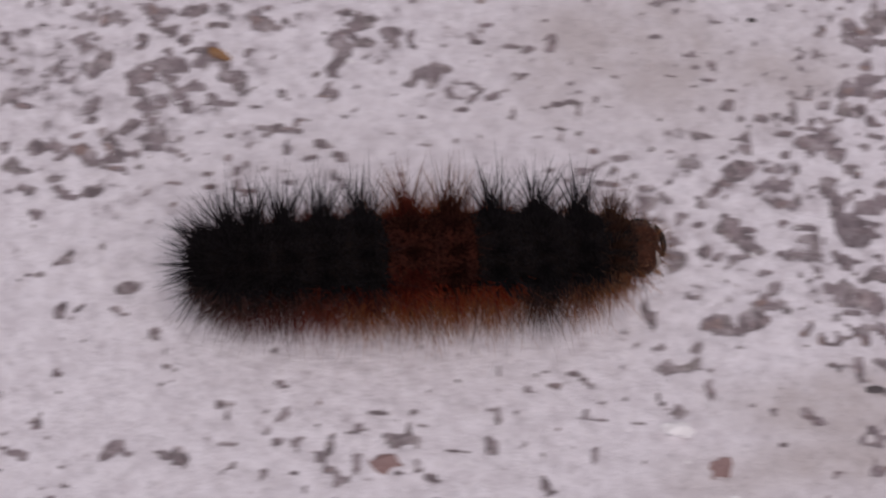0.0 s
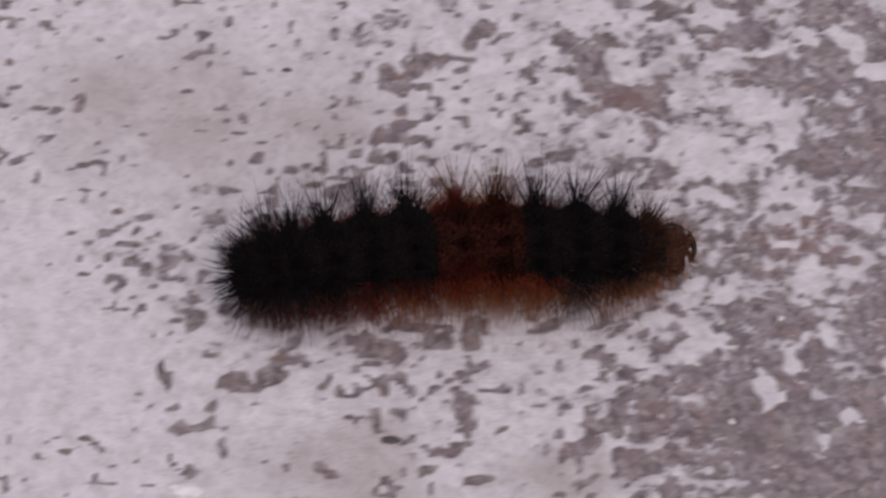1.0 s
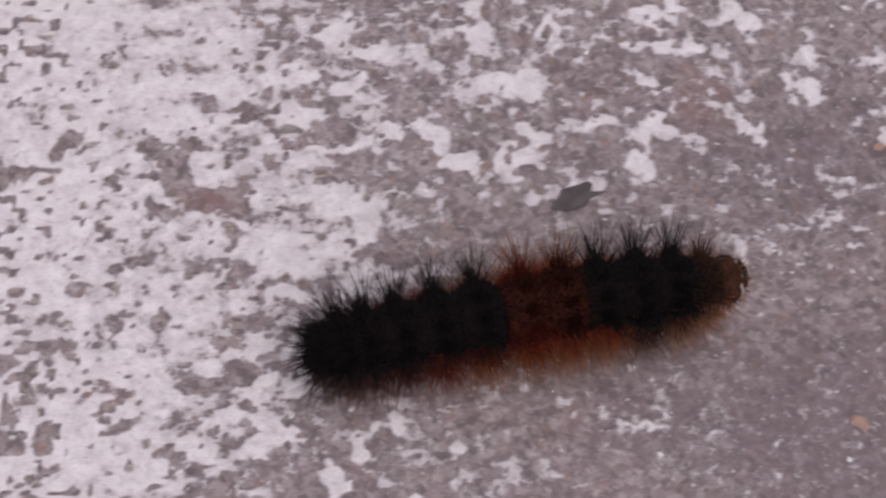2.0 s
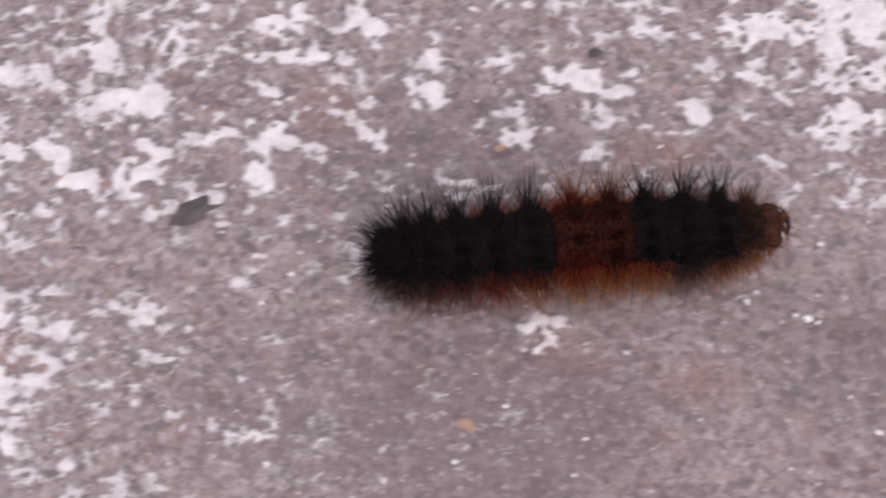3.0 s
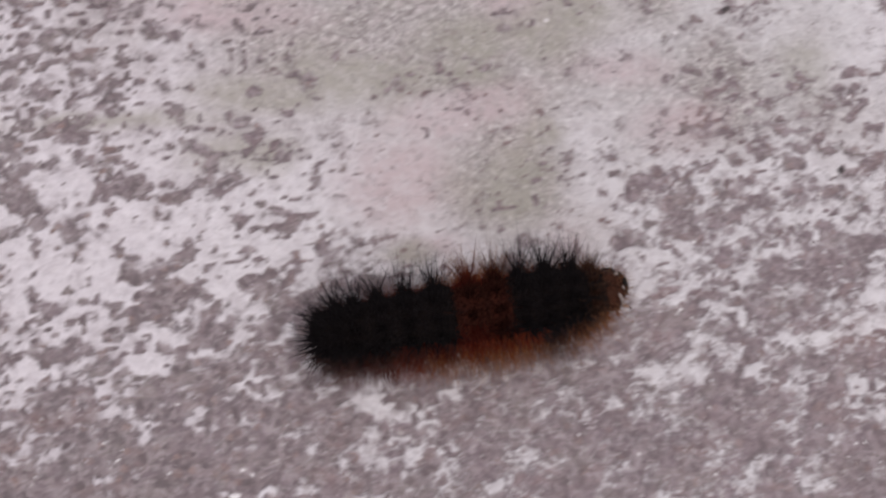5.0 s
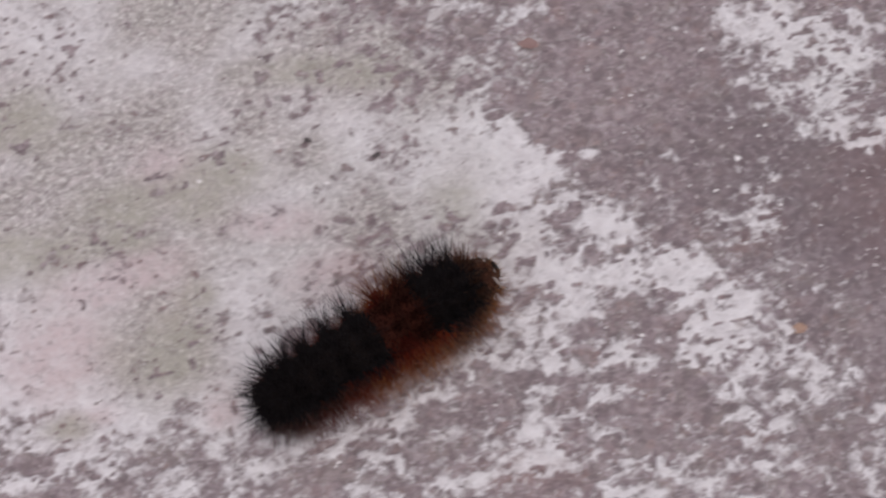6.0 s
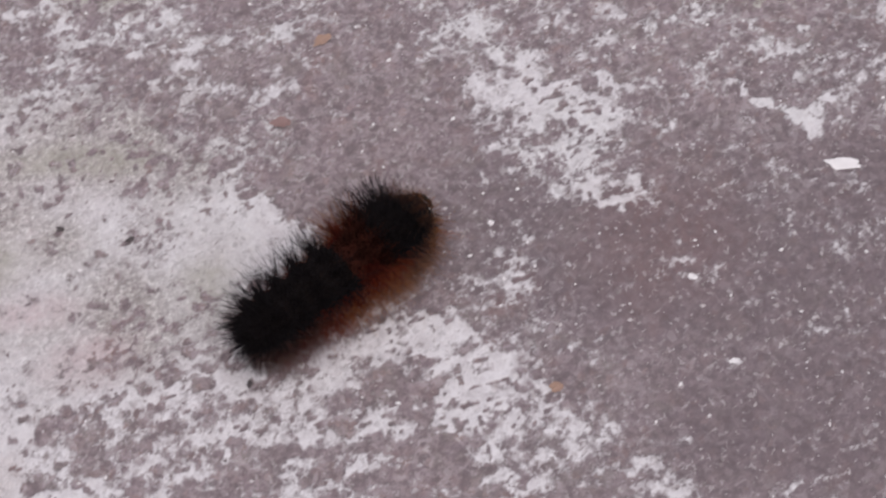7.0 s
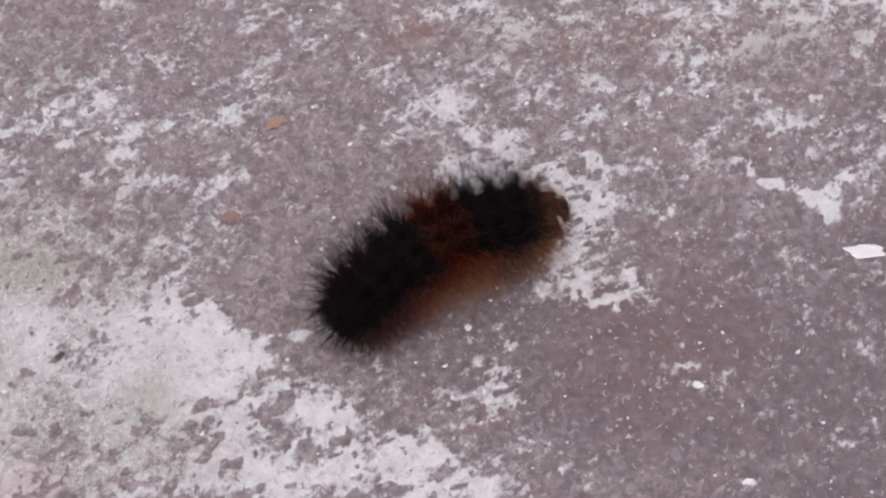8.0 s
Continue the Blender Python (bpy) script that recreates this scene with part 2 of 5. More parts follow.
CONCRETE = concrete_material()
GRAIN = grain_material()
SKIN = plain_material("dark_caterpillar_skin", (0.008, 0.006, 0.006), (0.014, 0.010, 0.009), 0.8, gloss=0.05)
RUST_SKIN = plain_material("rusty_caterpillar_skin", (0.06, 0.016, 0.010), (0.03, 0.010, 0.008), 0.8, gloss=0.05)
HEAD = plain_material("glossy_head_capsule", (0.005, 0.004, 0.004), (0.010, 0.007, 0.006), 0.3, gloss=0.2)
FACE = plain_material("brown_face_capsule", (0.026, 0.0095, 0.006), (0.062, 0.022, 0.013), 0.5, scale=1800, gloss=0.06)
PALE = plain_material("pale_mouth_skin", (0.34, 0.22, 0.16), (0.22, 0.11, 0.07), 0.45)
STRIPE = plain_material("grey_face_bar", (0.40, 0.355, 0.34), (0.24, 0.20, 0.185), 0.4)
LEG = plain_material("brown_leg_skin", (0.10, 0.035, 0.02), (0.17, 0.08, 0.05), 0.5)
BLACK = bristle_material("black_bristle", (0.0084, 0.0072, 0.0078), (0.0170, 0.0146, 0.0156), (0.030, 0.0252, 0.0272))
RUST = bristle_material("rust_bristle", (0.110, 0.0115, 0.006), (0.20, 0.028, 0.013), (0.29, 0.078, 0.035))
MIDRUST = bristle_material("red_rust_bristle", (0.042, 0.0070, 0.0058), (0.090, 0.016, 0.011), (0.14, 0.036, 0.022))
BAND = bristle_material("dark_rust_bristle", (0.0115, 0.0043, 0.0038), (0.031, 0.0096, 0.0076), (0.078, 0.029, 0.019))
AMBER = bristle_material("amber_fringe_bristle", (0.17, 0.042, 0.015), (0.31, 0.107, 0.037), (0.44, 0.225, 0.105))
BROWN = bristle_material("brown_bristle", (0.022, 0.0095, 0.008), (0.060, 0.026, 0.018), (0.13, 0.075, 0.050))
GOLDEN = bristle_material("golden_brown_bristle", (0.09, 0.034, 0.018), (0.19, 0.090, 0.050), (0.36, 0.21, 0.13))
# mauve-brown hair whose colour also stands for the shade along the fringe
SHADE_HAIR = bristle_material("faint_mauve_hair", (0.060, 0.026, 0.022), (0.12, 0.062, 0.052), (0.26, 0.19, 0.18))

# ---- the ground: worn coat over concrete ----
# places (cm) and how much of the coat is left there
COAT_START = [
    (-16.9, -2.2, .62), (-15.8, -2.9, .62), (-14.4, -1.5, .6), (-14.3, -2.4, .85), (-12.8, -1.6, .9), (-11.2, -1.4, 1),
    (-9.6, -1.2, .8), (-10.7, -2.7, .62), (-9.7, -3.1, .6), (-11.8, -4.6, .97), (-10.8, -4.2, .72), (-10.3, -5.3, 1),
    (-13.2, -5.0, 1), (-15.2, -5.0, .97), (-16.0, -5.6, .93), (-16.7, -4.1, .92), (-13.2, -5.8, 1), (-14.3, -3.0, .97),
    (-9.2, -0.9, .66), (-7.2, -0.8, .6), (-5.8, -1.4, .7), (-5.5, -0.3, .45), (-5.0, -1.3, .28), (-6.2, -2.3, .45),
    (-5.4, -2.8, .45), (-6.0, -4.0, .4), (-7.4, -4.5, .5), (-8.7, -4.4, .82), (-8.2, -4.9, .85), (-5.2, -4.5, .22),
]
COAT_MIDDLE = [
    (-5.5, 0.1, .58), (-3.7, 0.5, .5), (-1.8, 0.8, .4), (-0.6, 0.2, .38), (1.0, 0.6, .34), (1.8, -0.2, .32),
    (-3.1, -0.2, .38), (-6.3, -2.1, .72), (-5.2, -2.4, .5), (-5.5, -3.9, .3), (-3.3, -3.4, .22), (-1.6, -3.9, .15),
    (0.3, -3.1, .12), (1.6, -2.1, .15), (1.4, -4.0, .05), (0.4, 1.8, .6), (2.9, 1.4, .62), (4.6, 1.6, .66),
    (6.2, 1.4, .78), (5.4, 0.2, .6), (7.4, 0.1, .64), (1.4, -2.6, .15), (3.2, -3.3, .08), (5.9, -1.5, .2),
    (7.2, -1.3, .45), (6.3, -3.2, .1),
]
COAT_STAINED = [
    (1.5, 2.7, .62), (3.1, 2.0, .62), (4.8, 2.6, .68), (6.5, 2.2, .82), (7.6, 2.8, .9), (8.8, 2.0, 1),
    (10.2, 1.9, 1), (8.6, 0.0, .5), (7.8, -0.8, .42), (9.0, -1.6, .35), (6.3, -2.4, .1), (9.5, -2.6, .15),
    (6.9, 2.4, .72), (7.1, 0.9, .5), (7.7, -0.4, .3), (8.5, 4.4, 1), (10.6, 4.0, .97), (9.7, 2.8, .95),
    (12.6, 3.7, .9), (13.4, 2.3, .72), (14.7, 1.9, .62), (15.0, 0.2, .36), (12.6, -0.4, .33), (10.6, -0.9, .3),
    (15.8, -1.0, .4), (12.9, 1.1, .55), (15.8, 0.8, .5),
]
COAT_EDGE = [
    (10.1, 4.7, 1), (10.5, 2.2, .9), (12.3, 4.6, .92), (13.6, 3.9, .85), (14.3, 5.6, .35), (14.1, 4.8, .6),
    (16.0, 4.8, .1), (18.2, 4.7, .2), (17.8, 4.4, .72), (18.2, 3.7, .72), (15.7, 3.7, .08), (18.4, 1.8, .05),
    (15.9, 1.7, .8), (16.8, 0.8, .7), (14.3, 0.4, .55), (16.2, 0.1, .55), (18.0, -0.8, .3), (12.3, 0.5, .62),
    (11.0, 0.9, .5), (18.7, 0.2, .05),
]
COAT_END = [
    (13.2, 7.7, .3), (13.0, 6.4, .48), (15.0, 6.3, .40), (14.8, 7.3, .28), (14.4, 5.2, .64), (13.0, 4.5, 1),
    (12.8, 3.7, .97), (14.1, 2.6, .92), (15.9, 2.4, .76), (16.3, 1.2, .7), (18.2, 3.1, .3), (19.9, 5.0, .38),
    (20.9, 4.9, .42), (22.0, 5.3, .42), (17.0, 6.4, .3), (19.7, 3.3, .1), (16.3, 3.8, .08), (19.4, 1.3, .06),
    (20.8, 1.9, .06), (16.0, 5.0, .15), (18.2, 5.8, .4), (12.3, 2.5, .84), (13.2, 2.1, .80), (13.1, 2.9, .92),
]
# bare islands in the coat, white islands on the bare part, olive and pink tinges: place, half-widths (cm), turn
BARE_START_ONE = [
    (-16.64, -1.95, 0.16, 0.08, 51), (-16.80, -1.85, 0.07, 0.05, 7), (-16.62, -1.68, 0.13, 0.05, 19), (-16.39, -1.68, 0.10, 0.07, 8), (-16.02, -1.57, 0.13, 0.07, -4), (-15.91, -1.74, 0.15, 0.08, 7),
    (-16.15, -1.89, 0.10, 0.06, 30), (-15.72, -1.50, 0.11, 0.06, 8), (-15.75, -1.83, 0.12, 0.06, 40), (-16.44, -2.22, 0.14, 0.08, 24), (-16.21, -2.27, 0.15, 0.13, 7), (-16.12, -2.46, 0.17, 0.08, 7),
    (-15.77, -2.13, 0.13, 0.10, 7), (-15.76, -2.33, 0.12, 0.11, 7), (-15.31, -2.22, 0.17, 0.07, -10), (-15.18, -1.97, 0.13, 0.04, 19), (-15.06, -1.52, 0.17, 0.06, -10), (-16.14, -2.72, 0.19, 0.09, 7),
]
BARE_START_TWO = [
    (-15.96, -2.87, 0.17, 0.10, -10), (-16.22, -3.01, 0.15, 0.07, 18), (-15.70, -2.97, 0.09, 0.04, -5), (-16.56, -2.72, 0.11, 0.04, 7), (-16.62, -2.89, 0.08, 0.06, 7), (-16.40, -2.92, 0.05, 0.07, 7),
    (-16.82, -3.07, 0.13, 0.10, 24), (-17.04, -3.28, 0.15, 0.08, 7), (-16.71, -3.21, 0.13, 0.07, 7), (-16.48, -3.10, 0.11, 0.08, 7), (-16.25, -3.18, 0.13, 0.05, 7), (-17.18, -3.10, 0.06, 0.08, 7),
    (-17.18, -2.65, 0.11, 0.04, 7), (-16.78, -3.38, 0.11, 0.07, 7), (-16.63, -3.50, 0.12, 0.05, 7), (-16.44, -3.43, 0.13, 0.05, 12), (-17.02, -3.47, 0.12, 0.05, 7), (-17.09, -3.69, 0.08, 0.05, 7),
]
BARE_START_THREE = [
    (-16.85, -3.69, 0.13, 0.05, 7), (-16.85, -3.85, 0.12, 0.05, 6), (-15.98, -3.70, 0.07, 0.10, 23), (-16.59, -4.06, 0.08, 0.11, 6), (-16.83, -4.30, 0.11, 0.05, 6), (-16.05, -4.27, 0.12, 0.10, 6),
    (-16.45, -4.57, 0.09, 0.03, 17), (-16.07, -4.58, 0.09, 0.04, 6), (-16.37, -4.89, 0.08, 0.04, -11), (-15.70, -4.74, 0.07, 0.07, 6), (-14.18, -1.45, 0.19, 0.08, 19), (-14.28, -1.61, 0.18, 0.07, 7),
    (-13.92, -1.57, 0.14, 0.10, 7), (-13.71, -1.52, 0.09, 0.10, 7), (-14.29, -1.34, 0.10, 0.05, 8), (-14.38, -1.74, 0.08, 0.07, 7), (-14.42, -1.96, 0.09, 0.11, 7), (-14.14, -1.80, 0.06, 0.06, 7),
]
BARE_START_FOUR = [
    (-14.51, -2.20, 0.09, 0.05, 18), (-13.54, -1.92, 0.21, 0.14, 7), (-13.18, -2.10, 0.10, 0.07, -4), (-14.83, -2.68, 0.14, 0.05, 34), (-15.00, -2.72, 0.09, 0.05, 7), (-14.69, -2.58, 0.05, 0.04, 29),
    (-14.45, -2.76, 0.09, 0.07, 7), (-14.27, -2.83, 0.08, 0.05, 7), (-14.56, -2.09, 0.06, 0.06, 7), (-14.78, -2.30, 0.07, 0.05, 7), (-13.09, -1.38, 0.06, 0.06, 7), (-12.64, -1.56, 0.09, 0.04, 7),
    (-12.42, -2.11, 0.08, 0.04, 33), (-12.37, -1.42, 0.06, 0.04, 7), (-10.99, -2.24, 0.07, 0.04, -10), (-11.06, -1.95, 0.03, 0.06, 7), (-9.51, -0.99, 0.17, 0.10, 7), (-9.28, -0.87, 0.10, 0.06, 7),
]
BARE_START_FIVE = [
    (-9.51, -1.58, 0.11, 0.07, 7), (-9.49, -1.82, 0.17, 0.06, 17), (-9.33, -1.89, 0.08, 0.08, 7), (-9.94, -1.94, 0.11, 0.04, 7), (-10.00, -2.21, 0.14, 0.05, 7), (-10.12, -1.71, 0.08, 0.05, 7),
    (-10.36, -2.46, 0.10, 0.05, -10), (-10.65, -2.37, 0.13, 0.06, 7), (-10.71, -2.58, 0.14, 0.06, 7), (-10.90, -2.78, 0.17, 0.04, 36), (-10.28, -2.62, 0.08, 0.06, 7), (-9.79, -2.27, 0.13, 0.06, 7),
    (-9.63, -2.43, 0.11, 0.06, 7), (-11.03, -3.00, 0.10, 0.06, 7), (-10.62, -3.12, 0.18, 0.05, 6), (-10.57, -3.26, 0.16, 0.08, 6), (-10.78, -3.19, 0.10, 0.06, 6), (-9.78, -2.80, 0.08, 0.21, 12),
]
BARE_START_SIX = [
    (-9.61, -3.01, 0.13, 0.16, 6), (-9.41, -2.81, 0.10, 0.09, 7), (-10.04, -3.17, 0.10, 0.07, 6), (-10.28, -3.39, 0.22, 0.06, 12), (-11.04, -3.42, 0.10, 0.06, 6), (-11.30, -3.56, 0.09, 0.13, 6),
    (-10.37, -3.68, 0.07, 0.12, 6), (-9.80, -3.65, 0.06, 0.08, 6), (-10.28, -3.89, 0.19, 0.07, 6), (-10.54, -4.00, 0.14, 0.08, 6), (-10.90, -4.14, 0.16, 0.07, 16), (-10.05, -4.06, 0.06, 0.10, 6),
    (-11.06, -4.36, 0.09, 0.04, 6), (-11.39, -4.60, 0.10, 0.04, 11), (-11.06, -4.54, 0.18, 0.05, 0), (-11.46, -4.07, 0.04, 0.12, 6), (-12.11, -4.81, 0.09, 0.07, 6), (-12.34, -4.83, 0.07, 0.04, 6),
]
BARE_START_SEVEN = [
    (-11.97, -4.95, 0.07, 0.04, 6), (-11.37, -4.84, 0.05, 0.09, 6), (-11.27, -5.01, 0.07, 0.06, 6), (-10.99, -4.75, 0.05, 0.04, 6), (-11.02, -4.99, 0.10, 0.04, 6), (-9.93, -4.99, 0.17, 0.09, -5),
    (-10.32, -5.24, 0.06, 0.06, 5), (-10.41, -4.93, 0.06, 0.05, 6), (-12.33, -5.75, 0.04, 0.06, 25), (-15.64, -5.75, 0.12, 0.08, 5), (-15.56, -5.83, 0.06, 0.04, 5), (-16.00, -5.78, 0.10, 0.05, -11),
    (-15.23, -5.61, 0.07, 0.06, 5), (-15.15, -5.29, 0.09, 0.04, 16), (-14.98, -5.86, 0.07, 0.03, 21), (-15.62, -5.17, 0.05, 0.06, 6), (-15.71, -4.96, 0.05, 0.08, 6), (-16.59, -5.16, 0.04, 0.04, 6),
]
BARE_START_EIGHT = [
    (-14.72, -5.13, 0.04, 0.05, 6), (-14.28, -5.05, 0.04, 0.04, 6), (-14.25, -5.53, 0.04, 0.07, 5), (-14.66, -5.36, 0.08, 0.04, 37), (-15.09, -4.98, 0.07, 0.02, 42), (-14.75, -4.75, 0.05, 0.04, 6),
    (-16.71, -5.81, 0.06, 0.03, 22), (-13.62, -5.75, 0.08, 0.07, 5), (-13.79, -5.71, 0.11, 0.07, 5), (-13.68, -5.40, 0.06, 0.05, 5), (-13.59, -5.26, 0.06, 0.03, 50),
]
BARE_FRONT_ONE = [
    (-9.38, -0.87, 0.28, 0.15, 5), (-9.04, -0.75, 0.17, 0.11, 5), (-9.45, -1.49, 0.17, 0.11, 5), (-9.24, -1.62, 0.13, 0.06, 5), (-7.52, -0.79, 0.20, 0.14, -18), (-7.37, -1.00, 0.22, 0.12, -6),
    (-6.97, -0.96, 0.12, 0.10, 5), (-6.78, -1.07, 0.10, 0.14, 5), (-7.71, -1.12, 0.09, 0.12, 5), (-7.75, -0.72, 0.11, 0.08, 5), (-7.73, -0.43, 0.14, 0.08, 6), (-7.33, -0.42, 0.20, 0.08, 6),
    (-8.54, -1.93, 0.13, 0.07, 5), (-8.12, -2.31, 0.09, 0.11, 5), (-7.65, -2.33, 0.08, 0.18, 5), (-7.86, -1.72, 0.28, 0.05, 5), (-7.31, -1.79, 0.12, 0.10, 5),
]
BARE_FRONT_TWO = [
    (-6.80, -1.69, 0.15, 0.09, 5), (-6.94, -1.39, 0.11, 0.07, 5), (-7.03, -2.55, 0.22, 0.08, 4), (-6.80, -2.35, 0.15, 0.07, 5), (-7.18, -2.97, 0.28, 0.14, 4), (-7.48, -2.70, 0.11, 0.07, 4),
    (-6.89, -2.83, 0.17, 0.12, 4), (-6.81, -3.17, 0.10, 0.12, 4), (-8.67, -3.59, 0.13, 0.09, 4), (-9.09, -3.62, 0.24, 0.11, 4), (-9.51, -3.73, 0.19, 0.08, 4), (-9.35, -3.44, 0.13, 0.06, 4),
    (-9.72, -3.61, 0.10, 0.07, 4), (-10.40, -3.93, 0.21, 0.09, 4), (-10.55, -4.05, 0.13, 0.05, 4), (-10.07, -4.07, 0.08, 0.09, -45), (-10.88, -4.13, 0.15, 0.08, 4),
]
BARE_FRONT_THREE = [
    (-11.03, -4.43, 0.13, 0.11, 4), (-11.21, -4.58, 0.25, 0.05, 9), (-11.44, -4.16, 0.05, 0.12, 4), (-8.02, -3.37, 0.22, 0.10, 4), (-7.88, -3.81, 0.09, 0.09, 4), (-7.55, -3.68, 0.16, 0.08, 4),
    (-7.35, -3.83, 0.20, 0.10, 4), (-7.03, -3.92, 0.22, 0.13, 4), (-7.68, -4.05, 0.11, 0.07, 4), (-8.85, -4.15, 0.08, 0.15, 4), (-8.81, -4.40, 0.10, 0.13, 4), (-7.91, -4.26, 0.12, 0.07, 4),
    (-7.44, -4.34, 0.24, 0.10, 4), (-7.72, -4.57, 0.27, 0.12, 4), (-7.36, -4.66, 0.21, 0.16, 3), (-7.01, -4.31, 0.16, 0.11, 4), (-6.98, -4.91, 0.14, 0.19, 3),
]
BARE_FRONT_FOUR = [
    (-7.19, -5.24, 0.21, 0.16, 3), (-8.50, -4.46, 0.08, 0.05, 4), (-9.03, -4.65, 0.19, 0.06, 4), (-8.68, -4.93, 0.13, 0.05, 3), (-9.95, -4.97, 0.17, 0.11, 3), (-10.34, -5.25, 0.06, 0.05, 3),
    (-12.10, -4.76, 0.12, 0.07, 4), (-14.51, -3.49, 0.08, 0.04, 4), (-13.99, -3.56, 0.07, 0.10, 4), (-13.96, -3.72, 0.19, 0.05, 4), (-14.02, -3.89, 0.04, 0.06, 4), (-13.61, -3.83, 0.10, 0.04, 4),
    (-13.38, -3.92, 0.07, 0.04, 4), (-14.63, -3.93, 0.08, 0.03, 4), (-14.49, -4.40, 0.15, 0.06, 4), (-13.59, -4.23, 0.10, 0.03, 36), (-13.09, -3.95, 0.05, 0.03, 51),
]
BARE_FRONT_FIVE = [
    (-13.84, -4.06, 0.09, 0.03, 4), (-13.34, -3.40, 0.04, 0.05, 4), (-14.28, -5.05, 0.04, 0.04, 3), (-14.24, -5.53, 0.06, 0.07, 3), (-13.67, -5.35, 0.13, 0.03, 55), (-12.00, -4.94, 0.06, 0.04, 3),
    (-12.42, -2.12, 0.06, 0.05, 5), (-13.27, -2.61, 0.06, 0.03, 27), (-14.49, -2.79, 0.09, 0.07, 5), (-14.27, -2.84, 0.07, 0.05, 5), (-14.75, -2.59, 0.10, 0.03, 27), (-11.36, -4.90, 0.07, 0.15, 24),
    (-11.01, -5.01, 0.12, 0.04, 3),
]
BARE_RIM = [
    (-7.47, -0.62, 0.22, 0.19, -19), (-7.25, -0.98, 0.26, 0.15, 4), (-6.91, -1.08, 0.19, 0.11, 4), (-9.14, -0.73, 0.28, 0.12, 4), (-9.25, -1.05, 0.27, 0.07, 4), (-9.35, -1.45, 0.22, 0.08, 3),
    (-8.64, -0.38, 0.22, 0.06, 41), (-9.53, -3.74, 0.31, 0.08, 2), (-8.80, -4.15, 0.10, 0.19, 2),
]
BARE_STAINED_ONE = [
    (1.36, 3.14, 0.17, 0.10, -4), (1.27, 2.51, 0.26, 0.16, 7), (1.74, 2.56, 0.13, 0.12, -4), (0.35, 2.57, 0.17, 0.15, -4), (0.87, 2.17, 0.33, 0.15, -4), (3.00, 2.40, 0.33, 0.25, -4),
    (2.68, 2.79, 0.20, 0.12, -4), (2.32, 2.26, 0.16, 0.10, -4), (3.85, 2.23, 0.27, 0.22, -4), (3.30, 1.90, 0.17, 0.18, -4), (4.46, 3.12, 0.20, 0.09, -4), (3.01, 1.55, 0.26, 0.10, 7),
    (5.07, 1.16, 0.24, 0.14, -4), (5.61, 0.90, 0.26, 0.19, -4),
]
BARE_STAINED_TWO = [
    (5.32, 0.67, 0.26, 0.10, -4), (3.95, 1.71, 0.08, 0.12, -4), (5.01, 1.60, 0.07, 0.16, -4), (5.14, 2.33, 0.27, 0.12, -4), (4.74, 2.43, 0.09, 0.22, -4), (6.28, 2.17, 0.18, 0.06, -4),
    (7.04, 1.71, 0.30, 0.18, -4), (6.52, 1.31, 0.05, 0.07, -4), (6.58, 2.83, 0.05, 0.09, -4), (7.93, 0.74, 0.23, 0.19, -37), (8.14, 0.29, 0.24, 0.08, 7), (2.09, 1.65, 0.26, 0.10, -4),
    (2.42, 1.48, 0.20, 0.14, -4), (2.84, 3.16, 0.20, 0.12, -4),
]
BARE_TURN_ONE = [
    (8.24, 4.91, 0.07, 0.05, -9), (8.40, 4.73, 0.07, 0.06, -9), (7.92, 3.78, 0.08, 0.04, -9), (6.70, 3.42, 0.07, 0.08, -9), (6.58, 2.79, 0.08, 0.13, -9), (12.58, 3.87, 0.07, 0.05, -9),
    (14.81, 2.58, 0.12, 0.08, -9), (14.52, 2.47, 0.16, 0.05, -31), (14.07, 2.12, 0.11, 0.07, -9), (13.94, 2.33, 0.06, 0.14, -58), (13.97, 2.86, 0.15, 0.05, -31), (13.24, 1.88, 0.11, 0.07, -9),
    (13.01, 1.73, 0.13, 0.05, -9), (12.71, 1.97, 0.09, 0.06, -9), (12.66, 2.46, 0.08, 0.04, -9),
]
BARE_TURN_TWO = [
    (15.22, 1.20, 0.17, 0.17, -9), (14.90, 0.99, 0.33, 0.10, -9), (15.34, 0.85, 0.13, 0.22, -9), (14.52, 0.76, 0.20, 0.11, -9), (5.14, 2.23, 0.16, 0.07, -9), (5.71, 2.11, 0.11, 0.07, -9),
    (6.26, 2.17, 0.10, 0.09, -9), (6.94, 1.80, 0.24, 0.16, -9), (6.40, 1.74, 0.09, 0.12, -9), (6.50, 1.31, 0.09, 0.06, -9), (5.73, 1.41, 0.09, 0.07, -9), (5.90, 0.95, 0.21, 0.10, -29),
    (5.18, 1.21, 0.27, 0.13, -9), (5.36, 0.89, 0.24, 0.10, -9), (6.57, 0.99, 0.17, 0.07, -9),
]
BARE_EDGE_ONE = [
    (10.91, 0.99, 0.16, 0.06, -14), (11.59, 1.00, 0.11, 0.05, -14), (11.22, 1.70, 0.20, 0.10, -14), (11.14, 1.57, 0.18, 0.12, -14), (11.49, 0.81, 0.13, 0.05, -14), (12.00, 0.61, 0.11, 0.06, -14),
    (12.08, 3.08, 0.12, 0.07, -14), (11.71, 3.01, 0.07, 0.05, -14), (10.34, 3.49, 0.07, 0.06, -14), (12.57, 3.87, 0.07, 0.04, -14), (12.39, 5.56, 0.06, 0.05, -14),
]
